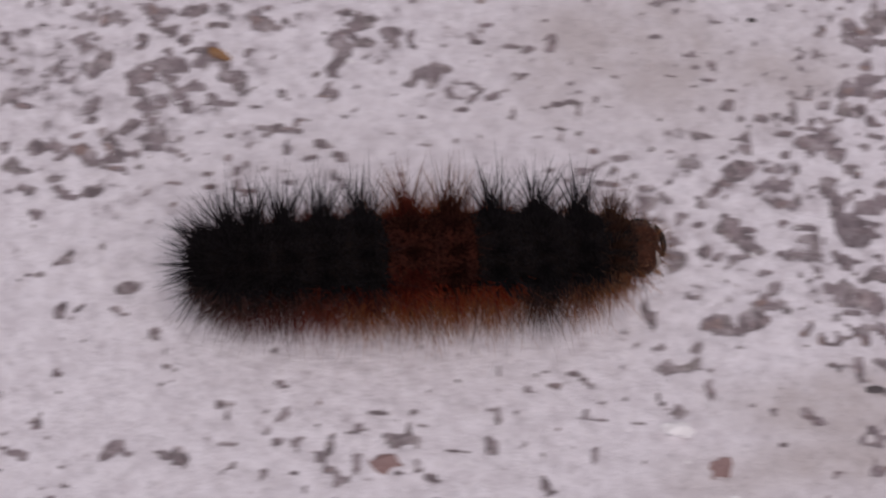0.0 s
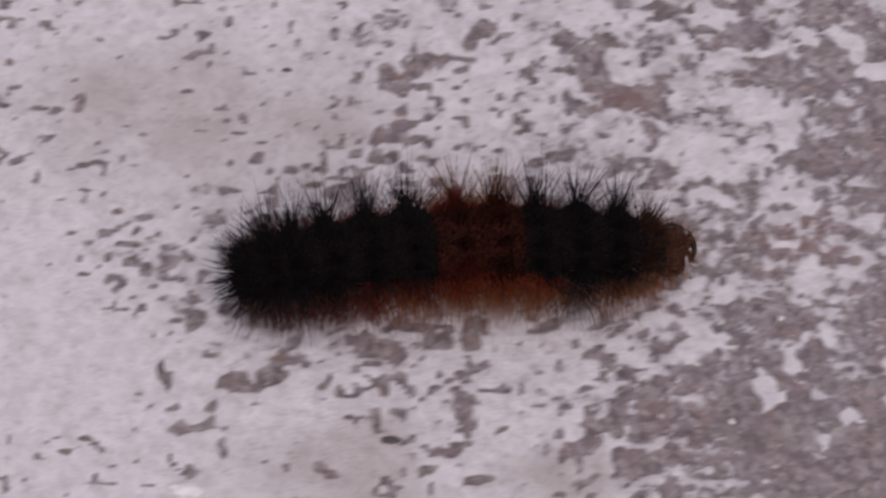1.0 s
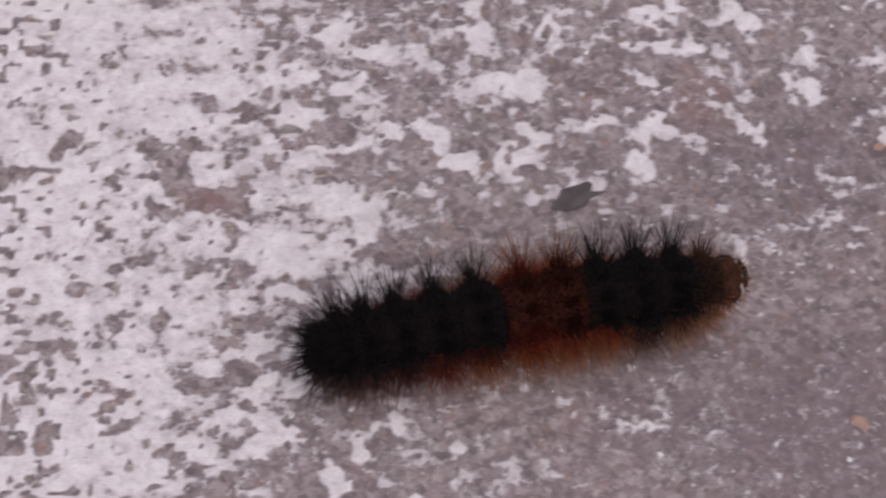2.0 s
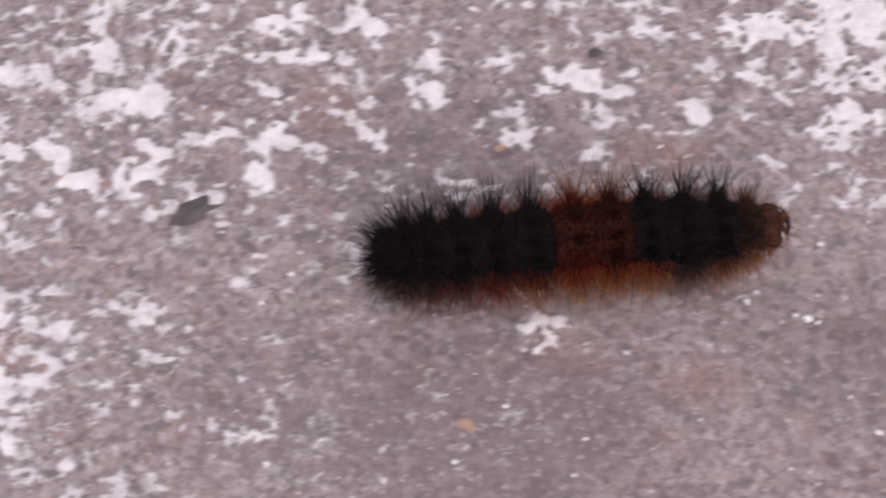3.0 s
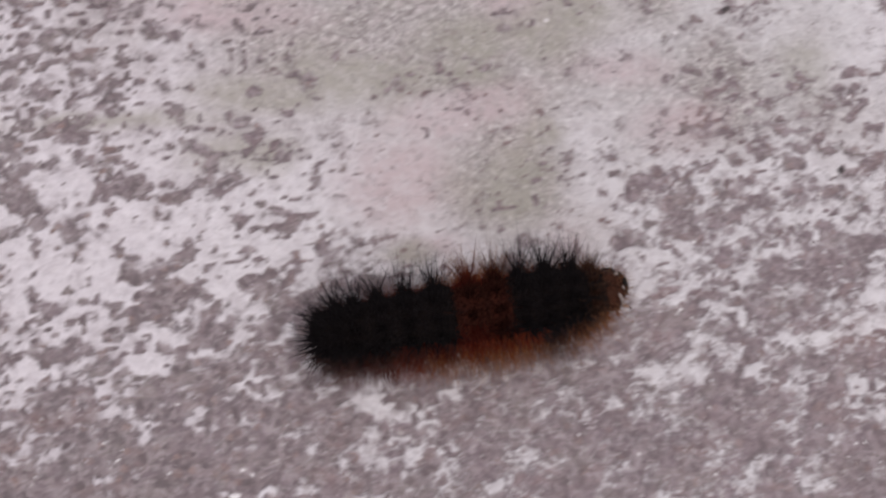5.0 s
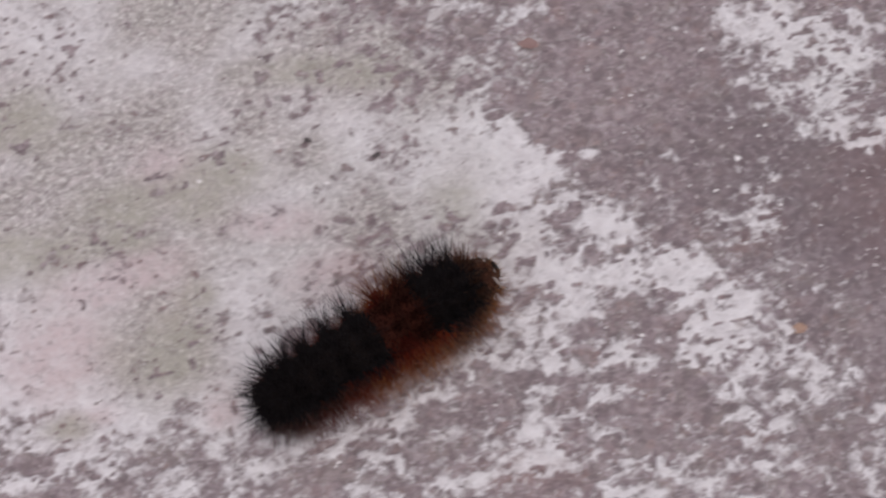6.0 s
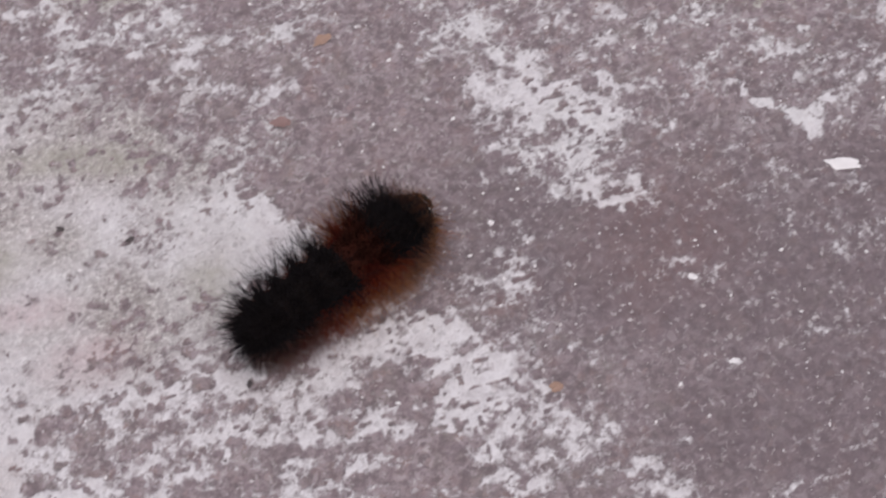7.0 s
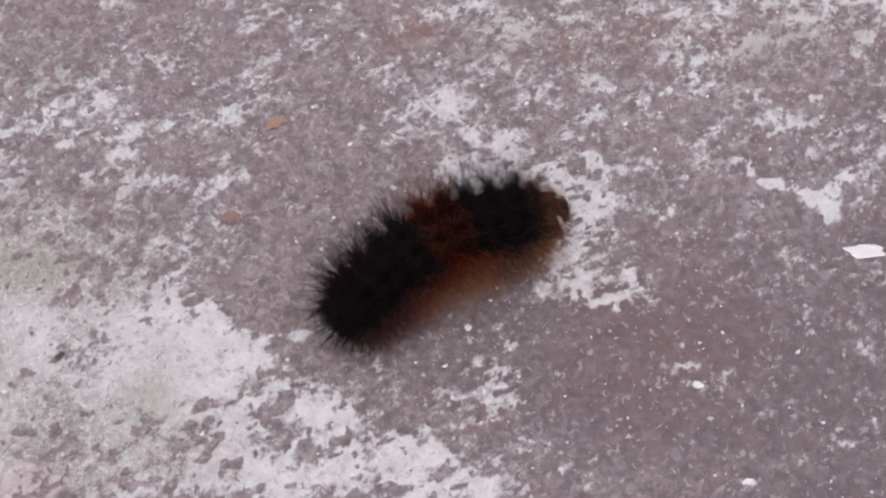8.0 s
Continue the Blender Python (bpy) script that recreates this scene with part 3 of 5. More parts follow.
BARE_EDGE_TWO = [
    (14.22, 0.21, 0.26, 0.10, -14), (15.46, 0.28, 0.40, 0.17, -14), (15.35, 0.98, 0.24, 0.15, -14), (13.89, 0.59, 0.40, 0.12, -14), (13.45, 0.40, 0.33, 0.11, -14), (12.89, 0.32, 0.33, 0.14, -14),
    (14.86, 0.05, 0.40, 0.11, -14), (15.63, -0.13, 0.33, 0.14, -14), (15.01, -0.49, 0.39, 0.14, -14), (15.48, 0.65, 0.20, 0.12, -14),
]
BARE_LATE_ONE = [
    (17.96, 3.93, 0.07, 0.08, -17), (18.34, 3.86, 0.05, 0.06, -17), (18.27, 4.02, 0.07, 0.04, -17), (17.70, 3.91, 0.13, 0.06, -17), (18.56, 3.55, 0.09, 0.05, -17), (18.24, 4.72, 0.05, 0.06, -17),
    (17.89, 4.70, 0.03, 0.03, -17), (17.66, 4.27, 0.04, 0.07, -17), (20.85, 3.58, 0.11, 0.05, -17), (20.56, 3.43, 0.26, 0.08, -40), (20.71, 3.07, 0.23, 0.08, -17), (21.90, 4.87, 0.20, 0.13, -17),
    (21.42, 4.94, 0.14, 0.10, -17), (20.59, 5.66, 0.11, 0.12, -17),
]
BARE_LATE_TWO = [
    (19.94, 5.31, 0.14, 0.11, -17), (21.23, 4.58, 0.20, 0.10, -17), (20.17, 4.81, 0.09, 0.08, -17), (11.76, 4.25, 0.05, 0.05, -17), (12.57, 3.88, 0.08, 0.06, -17), (13.12, 4.56, 0.09, 0.05, -48),
    (11.64, 4.05, 0.06, 0.04, -17), (13.11, 3.81, 0.04, 0.03, -17), (12.23, 3.79, 0.13, 0.05, -52), (12.04, 3.10, 0.10, 0.06, -16), (11.82, 3.38, 0.07, 0.06, -16), (13.80, 2.95, 0.06, 0.03, -43),
    (13.38, 2.85, 0.14, 0.05, -16), (13.93, 2.66, 0.07, 0.04, -16),
]
BARE_LATE_THREE = [
    (13.18, 2.69, 0.17, 0.06, -16), (12.97, 2.31, 0.08, 0.04, -16), (12.70, 1.93, 0.13, 0.06, -16), (13.08, 1.74, 0.16, 0.05, -37), (13.86, 2.45, 0.12, 0.05, -52), (13.95, 2.13, 0.06, 0.12, -16),
    (13.76, 1.58, 0.05, 0.05, -16), (13.94, 1.80, 0.04, 0.04, -16), (14.87, 2.01, 0.06, 0.08, -38), (15.30, 1.99, 0.12, 0.06, -16), (13.01, 2.16, 0.13, 0.06, -16), (12.52, 2.70, 0.09, 0.06, -16),
    (13.45, 1.92, 0.06, 0.10, -16),
]
BARE_END = [
    (13.85, 4.61, 0.14, 0.14, -17), (13.10, 4.55, 0.08, 0.07, -17), (14.04, 4.15, 0.12, 0.07, -17), (14.47, 3.91, 0.12, 0.06, -17), (14.72, 3.47, 0.09, 0.05, -17), (12.59, 3.86, 0.05, 0.05, -17),
    (14.76, 2.58, 0.16, 0.08, -17), (13.96, 2.62, 0.07, 0.04, -17), (14.28, 2.38, 0.12, 0.05, -17), (15.63, 1.37, 0.20, 0.06, -17), (15.75, 2.07, 0.08, 0.07, -17), (14.60, 2.42, 0.12, 0.06, -17),
    (12.20, 3.78, 0.12, 0.06, -17),
]
BARE_MARKS = BARE_START_ONE + BARE_START_TWO + BARE_START_THREE + BARE_START_FOUR + BARE_START_FIVE + BARE_START_SIX + BARE_START_SEVEN + BARE_START_EIGHT + BARE_FRONT_ONE + BARE_FRONT_TWO + BARE_FRONT_THREE + BARE_FRONT_FOUR + BARE_FRONT_FIVE + BARE_RIM + BARE_STAINED_ONE + BARE_STAINED_TWO + BARE_TURN_ONE + BARE_TURN_TWO + BARE_EDGE_ONE + BARE_EDGE_TWO + BARE_LATE_ONE + BARE_LATE_TWO + BARE_LATE_THREE + BARE_END
WHITE_RIM_ONE = [
    (-5.83, -0.95, 0.34, 0.17, -13), (-5.53, -1.18, 0.12, 0.25, 4), (-5.80, -1.51, 0.17, 0.12, 3), (-5.42, -2.78, 0.20, 0.23, 3), (-4.87, -2.13, 0.17, 0.12, 3), (-4.85, -0.19, 0.12, 0.16, 4),
    (-4.58, -0.49, 0.19, 0.09, 24), (-4.11, -0.46, 0.24, 0.14, 4), (-5.32, -0.15, 0.12, 0.09, 4), (-6.09, -0.40, 0.12, 0.06, 4), (-4.09, 0.46, 0.30, 0.09, 4),
]
WHITE_RIM_TWO = [
    (-3.79, -0.18, 0.12, 0.08, 4), (-5.93, -3.95, 0.14, 0.17, 2), (-6.10, -4.21, 0.13, 0.07, 2), (-6.56, -3.50, 0.33, 0.17, 3), (-5.69, -3.63, 0.16, 0.08, 2), (-5.40, -3.33, 0.09, 0.06, 3),
    (-5.52, -4.40, 0.08, 0.07, 2), (-5.18, -4.17, 0.11, 0.04, 2), (-4.81, -3.59, 0.06, 0.09, 2), (-4.48, -4.37, 0.14, 0.06, 2),
]
WHITE_MIDDLE_ONE = [
    (-6.25, -1.39, 0.17, 0.09, 0), (-6.36, -1.70, 0.34, 0.12, 0), (-6.47, -2.01, 0.23, 0.10, 0), (-5.68, -2.44, 0.14, 0.08, 0), (-5.45, -2.01, 0.17, 0.06, 0), (-6.75, -3.00, 0.13, 0.11, 0),
    (-6.94, -3.33, 0.12, 0.13, 0), (-6.30, -2.98, 0.11, 0.07, 0), (-6.36, -3.45, 0.10, 0.13, 0), (-7.19, -2.85, 0.13, 0.07, 0), (-7.95, -3.44, 0.16, 0.08, 0), (-7.07, -3.79, 0.20, 0.06, -16),
    (-7.77, -3.90, 0.27, 0.14, 0), (-4.89, -0.16, 0.13, 0.13, 1),
]
WHITE_MIDDLE_TWO = [
    (-4.55, -0.51, 0.24, 0.09, 11), (-3.85, 0.45, 0.18, 0.15, 1), (-3.88, -0.15, 0.15, 0.09, 22), (-2.55, -0.06, 0.21, 0.15, 1), (-2.75, -0.46, 0.12, 0.12, 1), (-2.24, 0.96, 0.22, 0.10, 1),
    (-2.51, 0.54, 0.11, 0.07, 1), (-1.45, -0.05, 0.19, 0.16, 22), (-0.91, 0.43, 0.19, 0.16, 1), (0.93, 0.60, 0.31, 0.17, -16), (0.47, 0.45, 0.15, 0.07, 1), (0.46, -1.35, 0.27, 0.09, 0),
    (0.22, -2.31, 0.24, 0.20, 0), (0.03, -1.87, 0.13, 0.08, -22),
]
WHITE_MIDDLE_THREE = [
    (-2.87, -3.35, 0.29, 0.10, 0), (-1.49, -3.53, 0.24, 0.07, 10), (-7.35, 0.34, 0.23, 0.09, 1), (-6.89, 0.28, 0.15, 0.09, 1), (-6.36, 0.48, 0.24, 0.08, 1), (-5.77, 0.36, 0.18, 0.08, 23),
    (-5.47, 0.83, 0.16, 0.07, 1), (-4.44, 1.06, 0.15, 0.08, 1), (-3.58, 1.14, 0.16, 0.07, 1), (-7.46, -0.09, 0.23, 0.09, 1), (-6.18, 0.02, 0.18, 0.07, 1), (-5.78, -0.36, 0.24, 0.08, 12),
    (-3.09, 0.03, 0.13, 0.06, 32), (-5.88, 0.96, 0.12, 0.11, 1),
]
WHITE_FLECKED = [
    (2.91, 1.22, 0.32, 0.18, -1), (3.21, 1.07, 0.19, 0.10, -1), (4.14, 1.27, 0.26, 0.26, -1), (0.99, 0.55, 0.29, 0.12, -6), (2.10, 0.19, 0.19, 0.19, -1), (3.66, -0.01, 0.23, 0.11, -1),
    (4.06, 0.09, 0.19, 0.08, -1), (0.21, -2.45, 0.22, 0.11, -2), (3.02, -2.24, 0.07, 0.06, -1), (-0.82, 0.44, 0.21, 0.09, -1), (0.08, -0.05, 0.23, 0.05, 20), (-2.22, 0.97, 0.25, 0.08, -1),
    (-2.45, 1.35, 0.25, 0.21, -1), (-1.46, 1.34, 0.19, 0.17, -1),
]
WHITE_STAINED_ONE = [
    (0.42, 2.72, 0.40, 0.15, 7), (0.81, 2.54, 0.33, 0.12, -4), (0.54, 2.19, 0.39, 0.10, -4), (1.35, 2.88, 0.13, 0.19, -4), (1.98, 2.10, 0.46, 0.15, -4), (2.91, 2.03, 0.33, 0.29, -4),
    (3.71, 2.13, 0.40, 0.15, -4), (3.94, 1.60, 0.46, 0.22, -4), (3.05, 1.15, 0.39, 0.17, -4), (3.52, 1.26, 0.20, 0.10, -4), (4.54, 2.44, 0.20, 0.15, -4), (5.05, 2.03, 0.27, 0.19, -4),
    (5.41, 1.64, 0.53, 0.22, -4), (4.71, 1.18, 0.20, 0.22, -4), (5.02, 0.94, 0.33, 0.10, -4),
]
WHITE_STAINED_TWO = [
    (6.09, 1.67, 0.40, 0.29, -4), (5.97, 1.17, 0.40, 0.12, -4), (6.79, 1.33, 0.47, 0.17, -4), (7.18, 1.74, 0.54, 0.22, -4), (6.46, 2.01, 0.34, 0.15, -4), (1.07, 0.51, 0.32, 0.11, -4),
    (2.15, 0.16, 0.14, 0.15, -4), (1.53, 0.69, 0.19, 0.10, -4), (1.62, 1.18, 0.33, 0.06, -4), (2.83, 0.60, 0.16, 0.06, -4), (3.07, 0.30, 0.13, 0.07, -4), (3.78, 0.18, 0.26, 0.08, 7),
    (3.50, -0.01, 0.19, 0.06, -4), (0.45, -1.38, 0.31, 0.09, -4), (0.30, -2.31, 0.24, 0.17, 17),
]
WHITE_STAINED_THREE = [
    (1.02, -1.12, 0.08, 0.07, -4), (1.79, -0.74, 0.09, 0.09, -4), (2.30, -0.68, 0.15, 0.05, -4), (6.14, -1.61, 0.12, 0.08, -4), (6.53, -1.64, 0.09, 0.09, -4), (7.93, -0.33, 0.11, 0.11, -4),
    (8.47, -0.23, 0.20, 0.07, -4), (8.27, 0.72, 0.13, 0.14, -4), (8.97, -0.96, 0.13, 0.10, -4), (9.04, -1.79, 0.19, 0.08, -4), (8.39, -1.33, 0.16, 0.07, -4), (9.24, -2.21, 0.19, 0.05, -31),
    (8.74, -0.67, 0.20, 0.08, -4),
]
WHITE_TURN_ONE = [
    (12.70, 0.68, 0.26, 0.10, -9), (12.09, 0.28, 0.16, 0.14, -9), (11.84, -0.04, 0.33, 0.12, 2), (13.71, -0.33, 0.32, 0.10, -9), (13.26, 0.10, 0.16, 0.08, -9), (13.78, 0.02, 0.20, 0.14, -9),
    (12.25, -0.80, 0.20, 0.16, 12), (13.11, -0.72, 0.13, 0.14, -9), (14.51, -0.94, 0.32, 0.18, -9), (13.37, -1.11, 0.26, 0.20, -9), (14.60, 0.17, 0.33, 0.14, -9), (15.08, 0.24, 0.26, 0.17, -9),
]
WHITE_TURN_TWO = [
    (14.98, 0.69, 0.26, 0.14, -9), (10.72, -0.49, 0.33, 0.10, -9), (11.15, -0.70, 0.26, 0.11, -9), (7.78, -0.32, 0.20, 0.16, -9), (7.75, -0.66, 0.23, 0.11, -9), (5.24, 0.07, 0.26, 0.11, -9),
    (5.45, 0.31, 0.27, 0.10, -9), (7.74, 0.59, 0.24, 0.14, -9), (7.76, 0.17, 0.24, 0.14, -9), (6.16, 0.91, 0.20, 0.14, -9), (13.48, -1.53, 0.25, 0.13, -9),
]
WHITE_EDGE_ONE = [
    (17.90, 4.72, 0.43, 0.34, -15), (18.14, 4.23, 0.50, 0.24, -38), (17.71, 4.25, 0.42, 0.20, -14), (18.01, 3.75, 0.36, 0.21, -48), (18.49, 3.88, 0.25, 0.33, -14), (18.21, 3.12, 0.14, 0.29, -3),
    (17.76, 5.02, 0.21, 0.17, -15), (18.77, 4.67, 0.28, 0.17, -15), (14.39, 5.11, 0.36, 0.18, -14), (14.08, 5.02, 0.22, 0.12, -14), (14.34, 4.82, 0.36, 0.12, -14), (13.94, 4.29, 0.46, 0.18, -57),
    (14.22, 3.88, 0.30, 0.14, -47), (15.12, 3.41, 0.35, 0.08, -3), (15.86, 1.70, 0.34, 0.14, -25), (16.26, 1.60, 0.28, 0.10, -52), (16.58, 1.21, 0.28, 0.07, -57),
]
WHITE_EDGE_TWO = [
    (16.36, 0.88, 0.33, 0.15, -14), (16.92, 0.67, 0.27, 0.09, -47), (15.93, 0.53, 0.16, 0.07, -14), (15.68, 1.51, 0.27, 0.15, -14), (14.89, 1.40, 0.27, 0.12, -14), (16.47, 0.25, 0.20, 0.22, -14),
    (17.15, 0.23, 0.18, 0.17, -57), (16.18, -0.12, 0.33, 0.17, -35), (16.58, -0.15, 0.26, 0.10, -14), (16.42, -0.47, 0.33, 0.17, -14), (16.17, -0.70, 0.39, 0.17, -14), (16.27, -1.08, 0.32, 0.14, -14),
    (17.05, -0.92, 0.19, 0.11, -14), (17.94, -0.63, 0.26, 0.14, -14), (18.44, -0.53, 0.20, 0.17, -47), (18.09, -0.81, 0.24, 0.07, 18), (17.80, -0.88, 0.19, 0.10, -14),
]
WHITE_EDGE_THREE = [
    (17.99, -1.15, 0.10, 0.11, -14), (18.08, -1.52, 0.15, 0.16, -14), (17.39, -0.64, 0.10, 0.14, -14), (12.74, 0.61, 0.23, 0.10, -14), (12.59, 0.17, 0.20, 0.08, -14), (13.96, -0.38, 0.13, 0.14, -14),
    (13.71, -0.32, 0.26, 0.10, -14), (13.01, 0.95, 0.25, 0.07, -35), (13.33, 1.18, 0.13, 0.10, -14), (13.85, 1.05, 0.20, 0.15, -14), (14.96, 0.77, 0.20, 0.09, -14), (16.53, 2.72, 0.14, 0.07, -14),
    (17.45, 2.17, 0.10, 0.06, -14), (19.04, 1.53, 0.09, 0.07, -14), (19.18, 0.37, 0.12, 0.04, -14),
]
WHITE_LATE_ONE = [
    (20.39, 3.91, 0.11, 0.20, 0), (20.55, 3.67, 0.30, 0.12, -29), (20.82, 3.50, 0.26, 0.11, -40), (20.94, 3.31, 0.25, 0.18, -29), (21.16, 3.38, 0.14, 0.15, -17), (21.03, 3.09, 0.10, 0.21, -34),
    (21.34, 3.49, 0.13, 0.09, -17), (17.84, 4.78, 0.34, 0.28, -17), (18.18, 4.27, 0.27, 0.26, -17), (17.78, 4.31, 0.29, 0.34, -17), (18.43, 3.95, 0.25, 0.15, -50), (18.52, 3.65, 0.16, 0.10, -50),
    (18.08, 3.70, 0.29, 0.17, -17), (22.16, 5.18, 0.27, 0.13, -17), (20.10, 5.13, 0.11, 0.10, -17), (20.73, 4.56, 0.27, 0.06, -17),
]
WHITE_LATE_TWO = [
    (21.43, 4.55, 0.20, 0.06, -17), (12.41, 2.80, 0.39, 0.18, -16), (12.61, 2.45, 0.39, 0.11, -16), (13.90, 2.36, 0.09, 0.10, -16), (13.83, 2.94, 0.26, 0.11, -16), (13.23, 2.31, 0.26, 0.08, -16),
    (12.28, 3.85, 0.33, 0.18, -17), (11.69, 4.33, 0.27, 0.22, -17), (14.05, 3.63, 0.33, 0.29, -17), (13.42, 3.51, 0.33, 0.29, -17), (14.45, 2.75, 0.26, 0.13, -16), (14.49, 1.79, 0.38, 0.14, -16),
    (12.38, 1.98, 0.19, 0.11, -16), (13.44, 1.74, 0.25, 0.10, -16), (14.76, 2.08, 0.26, 0.10, -16), (11.91, 3.28, 0.20, 0.14, -16),
]
WHITE_END_ONE = [
    (15.02, 6.24, 0.39, 0.12, -18), (15.93, 5.87, 0.26, 0.08, -18), (17.84, 5.08, 0.32, 0.16, -17), (17.61, 4.99, 0.23, 0.15, -17), (18.10, 4.84, 0.25, 0.18, -17), (18.38, 4.44, 0.13, 0.22, -17),
    (18.55, 3.93, 0.31, 0.19, -29), (18.35, 3.47, 0.16, 0.14, -17), (18.17, 3.09, 0.13, 0.21, -17), (18.20, 2.79, 0.24, 0.08, -17), (17.73, 5.66, 0.39, 0.15, -18), (20.59, 3.60, 0.31, 0.06, -29),
    (20.98, 3.32, 0.22, 0.10, -46), (21.02, 3.16, 0.10, 0.11, -17), (20.61, 2.55, 0.13, 0.06, -17), (18.97, 1.54, 0.15, 0.07, -17),
]
WHITE_END_TWO = [
    (18.16, 1.04, 0.15, 0.05, -49), (17.09, 1.34, 0.15, 0.05, -17), (19.16, 0.37, 0.09, 0.06, -17), (17.44, 2.14, 0.11, 0.05, -17), (13.07, 6.42, 0.16, 0.30, -17), (14.20, 5.21, 0.32, 0.07, -17),
    (13.89, 4.93, 0.25, 0.22, -17), (14.25, 4.82, 0.32, 0.10, -17), (16.36, 4.96, 0.25, 0.07, -17), (16.49, 2.75, 0.13, 0.07, -17), (15.38, 2.60, 0.10, 0.13, -17), (16.01, 1.66, 0.48, 0.11, -28),
    (16.45, 1.26, 0.31, 0.06, -58), (15.11, 2.47, 0.24, 0.11, -17), (15.42, 2.24, 0.24, 0.10, -17),
]
WHITE_MARKS = WHITE_RIM_ONE + WHITE_RIM_TWO + WHITE_MIDDLE_ONE + WHITE_MIDDLE_TWO + WHITE_MIDDLE_THREE + WHITE_FLECKED + WHITE_STAINED_ONE + WHITE_STAINED_TWO + WHITE_STAINED_THREE + WHITE_TURN_ONE + WHITE_TURN_TWO + WHITE_EDGE_ONE + WHITE_EDGE_TWO + WHITE_EDGE_THREE + WHITE_LATE_ONE + WHITE_LATE_TWO + WHITE_END_ONE + WHITE_END_TWO
OLIVE_ONE = [
    (9.74, 1.94, 0.55, 0.45, -4), (8.45, 1.10, 0.24, 0.13, -4), (4.88, 3.25, 1.09, 0.12, -4), (6.53, 2.61, 0.61, 0.23, -4), (8.10, 3.50, 0.76, 0.31, -4), (7.56, 5.25, 1.14, 0.32, -9),
    (10.03, 3.89, 1.04, 0.28, 2), (9.34, 3.38, 0.48, 0.20, -9), (9.69, 1.74, 0.50, 0.43, -9), (10.12, 2.49, 0.24, 0.19, -9), (6.84, 3.39, 0.69, 0.20, -9), (7.72, 3.53, 0.76, 0.38, -11),
]
OLIVE_TWO = [
    (8.42, 5.36, 0.43, 0.32, -12), (9.64, 1.78, 0.47, 0.50, -11), (9.49, 3.71, 0.42, 0.23, -12), (10.74, 4.08, 0.42, 0.23, -12), (12.05, 5.18, 0.85, 0.19, -12), (8.33, 1.10, 0.27, 0.10, -11),
    (9.73, 1.76, 0.48, 0.37, -14), (10.26, 3.66, 0.42, 0.31, -14), (13.41, 3.03, 0.35, 0.39, -14), (21.04, 5.06, 0.41, 0.24, -17), (13.00, 7.90, 0.60, 0.48, -18), (12.81, 8.38, 0.41, 0.32, -18),
]
OLIVE_MARKS = OLIVE_ONE + OLIVE_TWO
BLUSH = [
    (8.37, 2.03, 0.61, 0.52, -4), (8.74, 1.19, 0.27, 0.15, -4), (8.30, 2.11, 0.61, 0.34, 2), (9.43, 2.98, 0.68, 0.26, 2), (11.77, 2.45, 0.41, 0.30, -9), (6.44, 4.55, 0.85, 0.23, -9),
    (8.32, 2.20, 0.54, 0.36, -11), (8.82, 2.85, 0.48, 0.30, -11), (11.16, 3.21, 0.62, 0.23, -11), (10.06, 4.28, 0.36, 0.32, -14), (10.22, 0.90, 0.20, 0.17, -14), (11.93, 2.55, 0.36, 0.19, -17),
]
BLUSH_MARKS = BLUSH
WORN_SPOTS = [
    (18.07, 3.97, 0.07, 0.06, -17), (18.39, 3.85, 0.06, 0.05, -17), (18.19, 3.60, 0.04, 0.04, -17), (17.98, 4.41, 0.06, 0.04, -17), (18.30, 4.31, 0.05, 0.04, -17),
    (18.41, 4.13, 0.04, 0.03, -17), (17.88, 4.75, 0.06, 0.05, -17), (17.76, 5.14, 0.08, 0.07, -18), (18.49, 3.73, 0.05, 0.04, -17), (18.17, 4.74, 0.15, 0.08, 28),
    (12.60, 3.87, 0.09, 0.05, -17), (13.79, 2.96, 0.06, 0.05, -17), (12.54, 3.89, 0.12, 0.05, -10), (11.77, 4.27, 0.08, 0.04, -10), (13.61, 1.58, 0.07, 0.07, -10),
    (8.22, 4.94, 0.10, 0.05, -10), (8.38, 4.71, 0.07, 0.05, -10), (7.88, 3.78, 0.08, 0.05, -10), (10.18, 2.75, 0.08, 0.05, -10), (6.69, 3.44, 0.08, 0.07, -10),
]
STREAKS = [
    (20.39, 3.89, 0.06, 0.15, 0), (20.55, 3.67, 0.24, 0.05, -29), (20.79, 3.51, 0.21, 0.07, -40), (20.94, 3.31, 0.20, 0.12, -29), (21.18, 3.38, 0.08, 0.11, -17),
    (21.03, 3.09, 0.05, 0.17, -34), (21.35, 3.49, 0.09, 0.05, -17),
]
FILMS = [
    (13.12, 3.64, 1.60, 1.40, -17), (14.09, 6.90, 2.16, 1.51, -18), (20.75, 5.02, 2.08, 1.49, -18), (17.02, 5.97, 1.93, 0.85, -18), (14.32, 4.87, 1.14, 0.66, -17),
    (18.13, 3.84, 0.74, 1.17, -17), (20.98, 3.40, 0.43, 0.29, -17), (11.49, 6.45, 1.61, 0.52, -14), (14.41, 5.09, 0.93, 0.68, -14), (-1.23, -3.35, 2.25, 0.55, -1),
    (19.37, 6.13, 1.58, 0.49, -17), (20.98, 4.90, 1.14, 0.72, -17), (21.85, 5.32, 0.81, 0.57, -17),
]
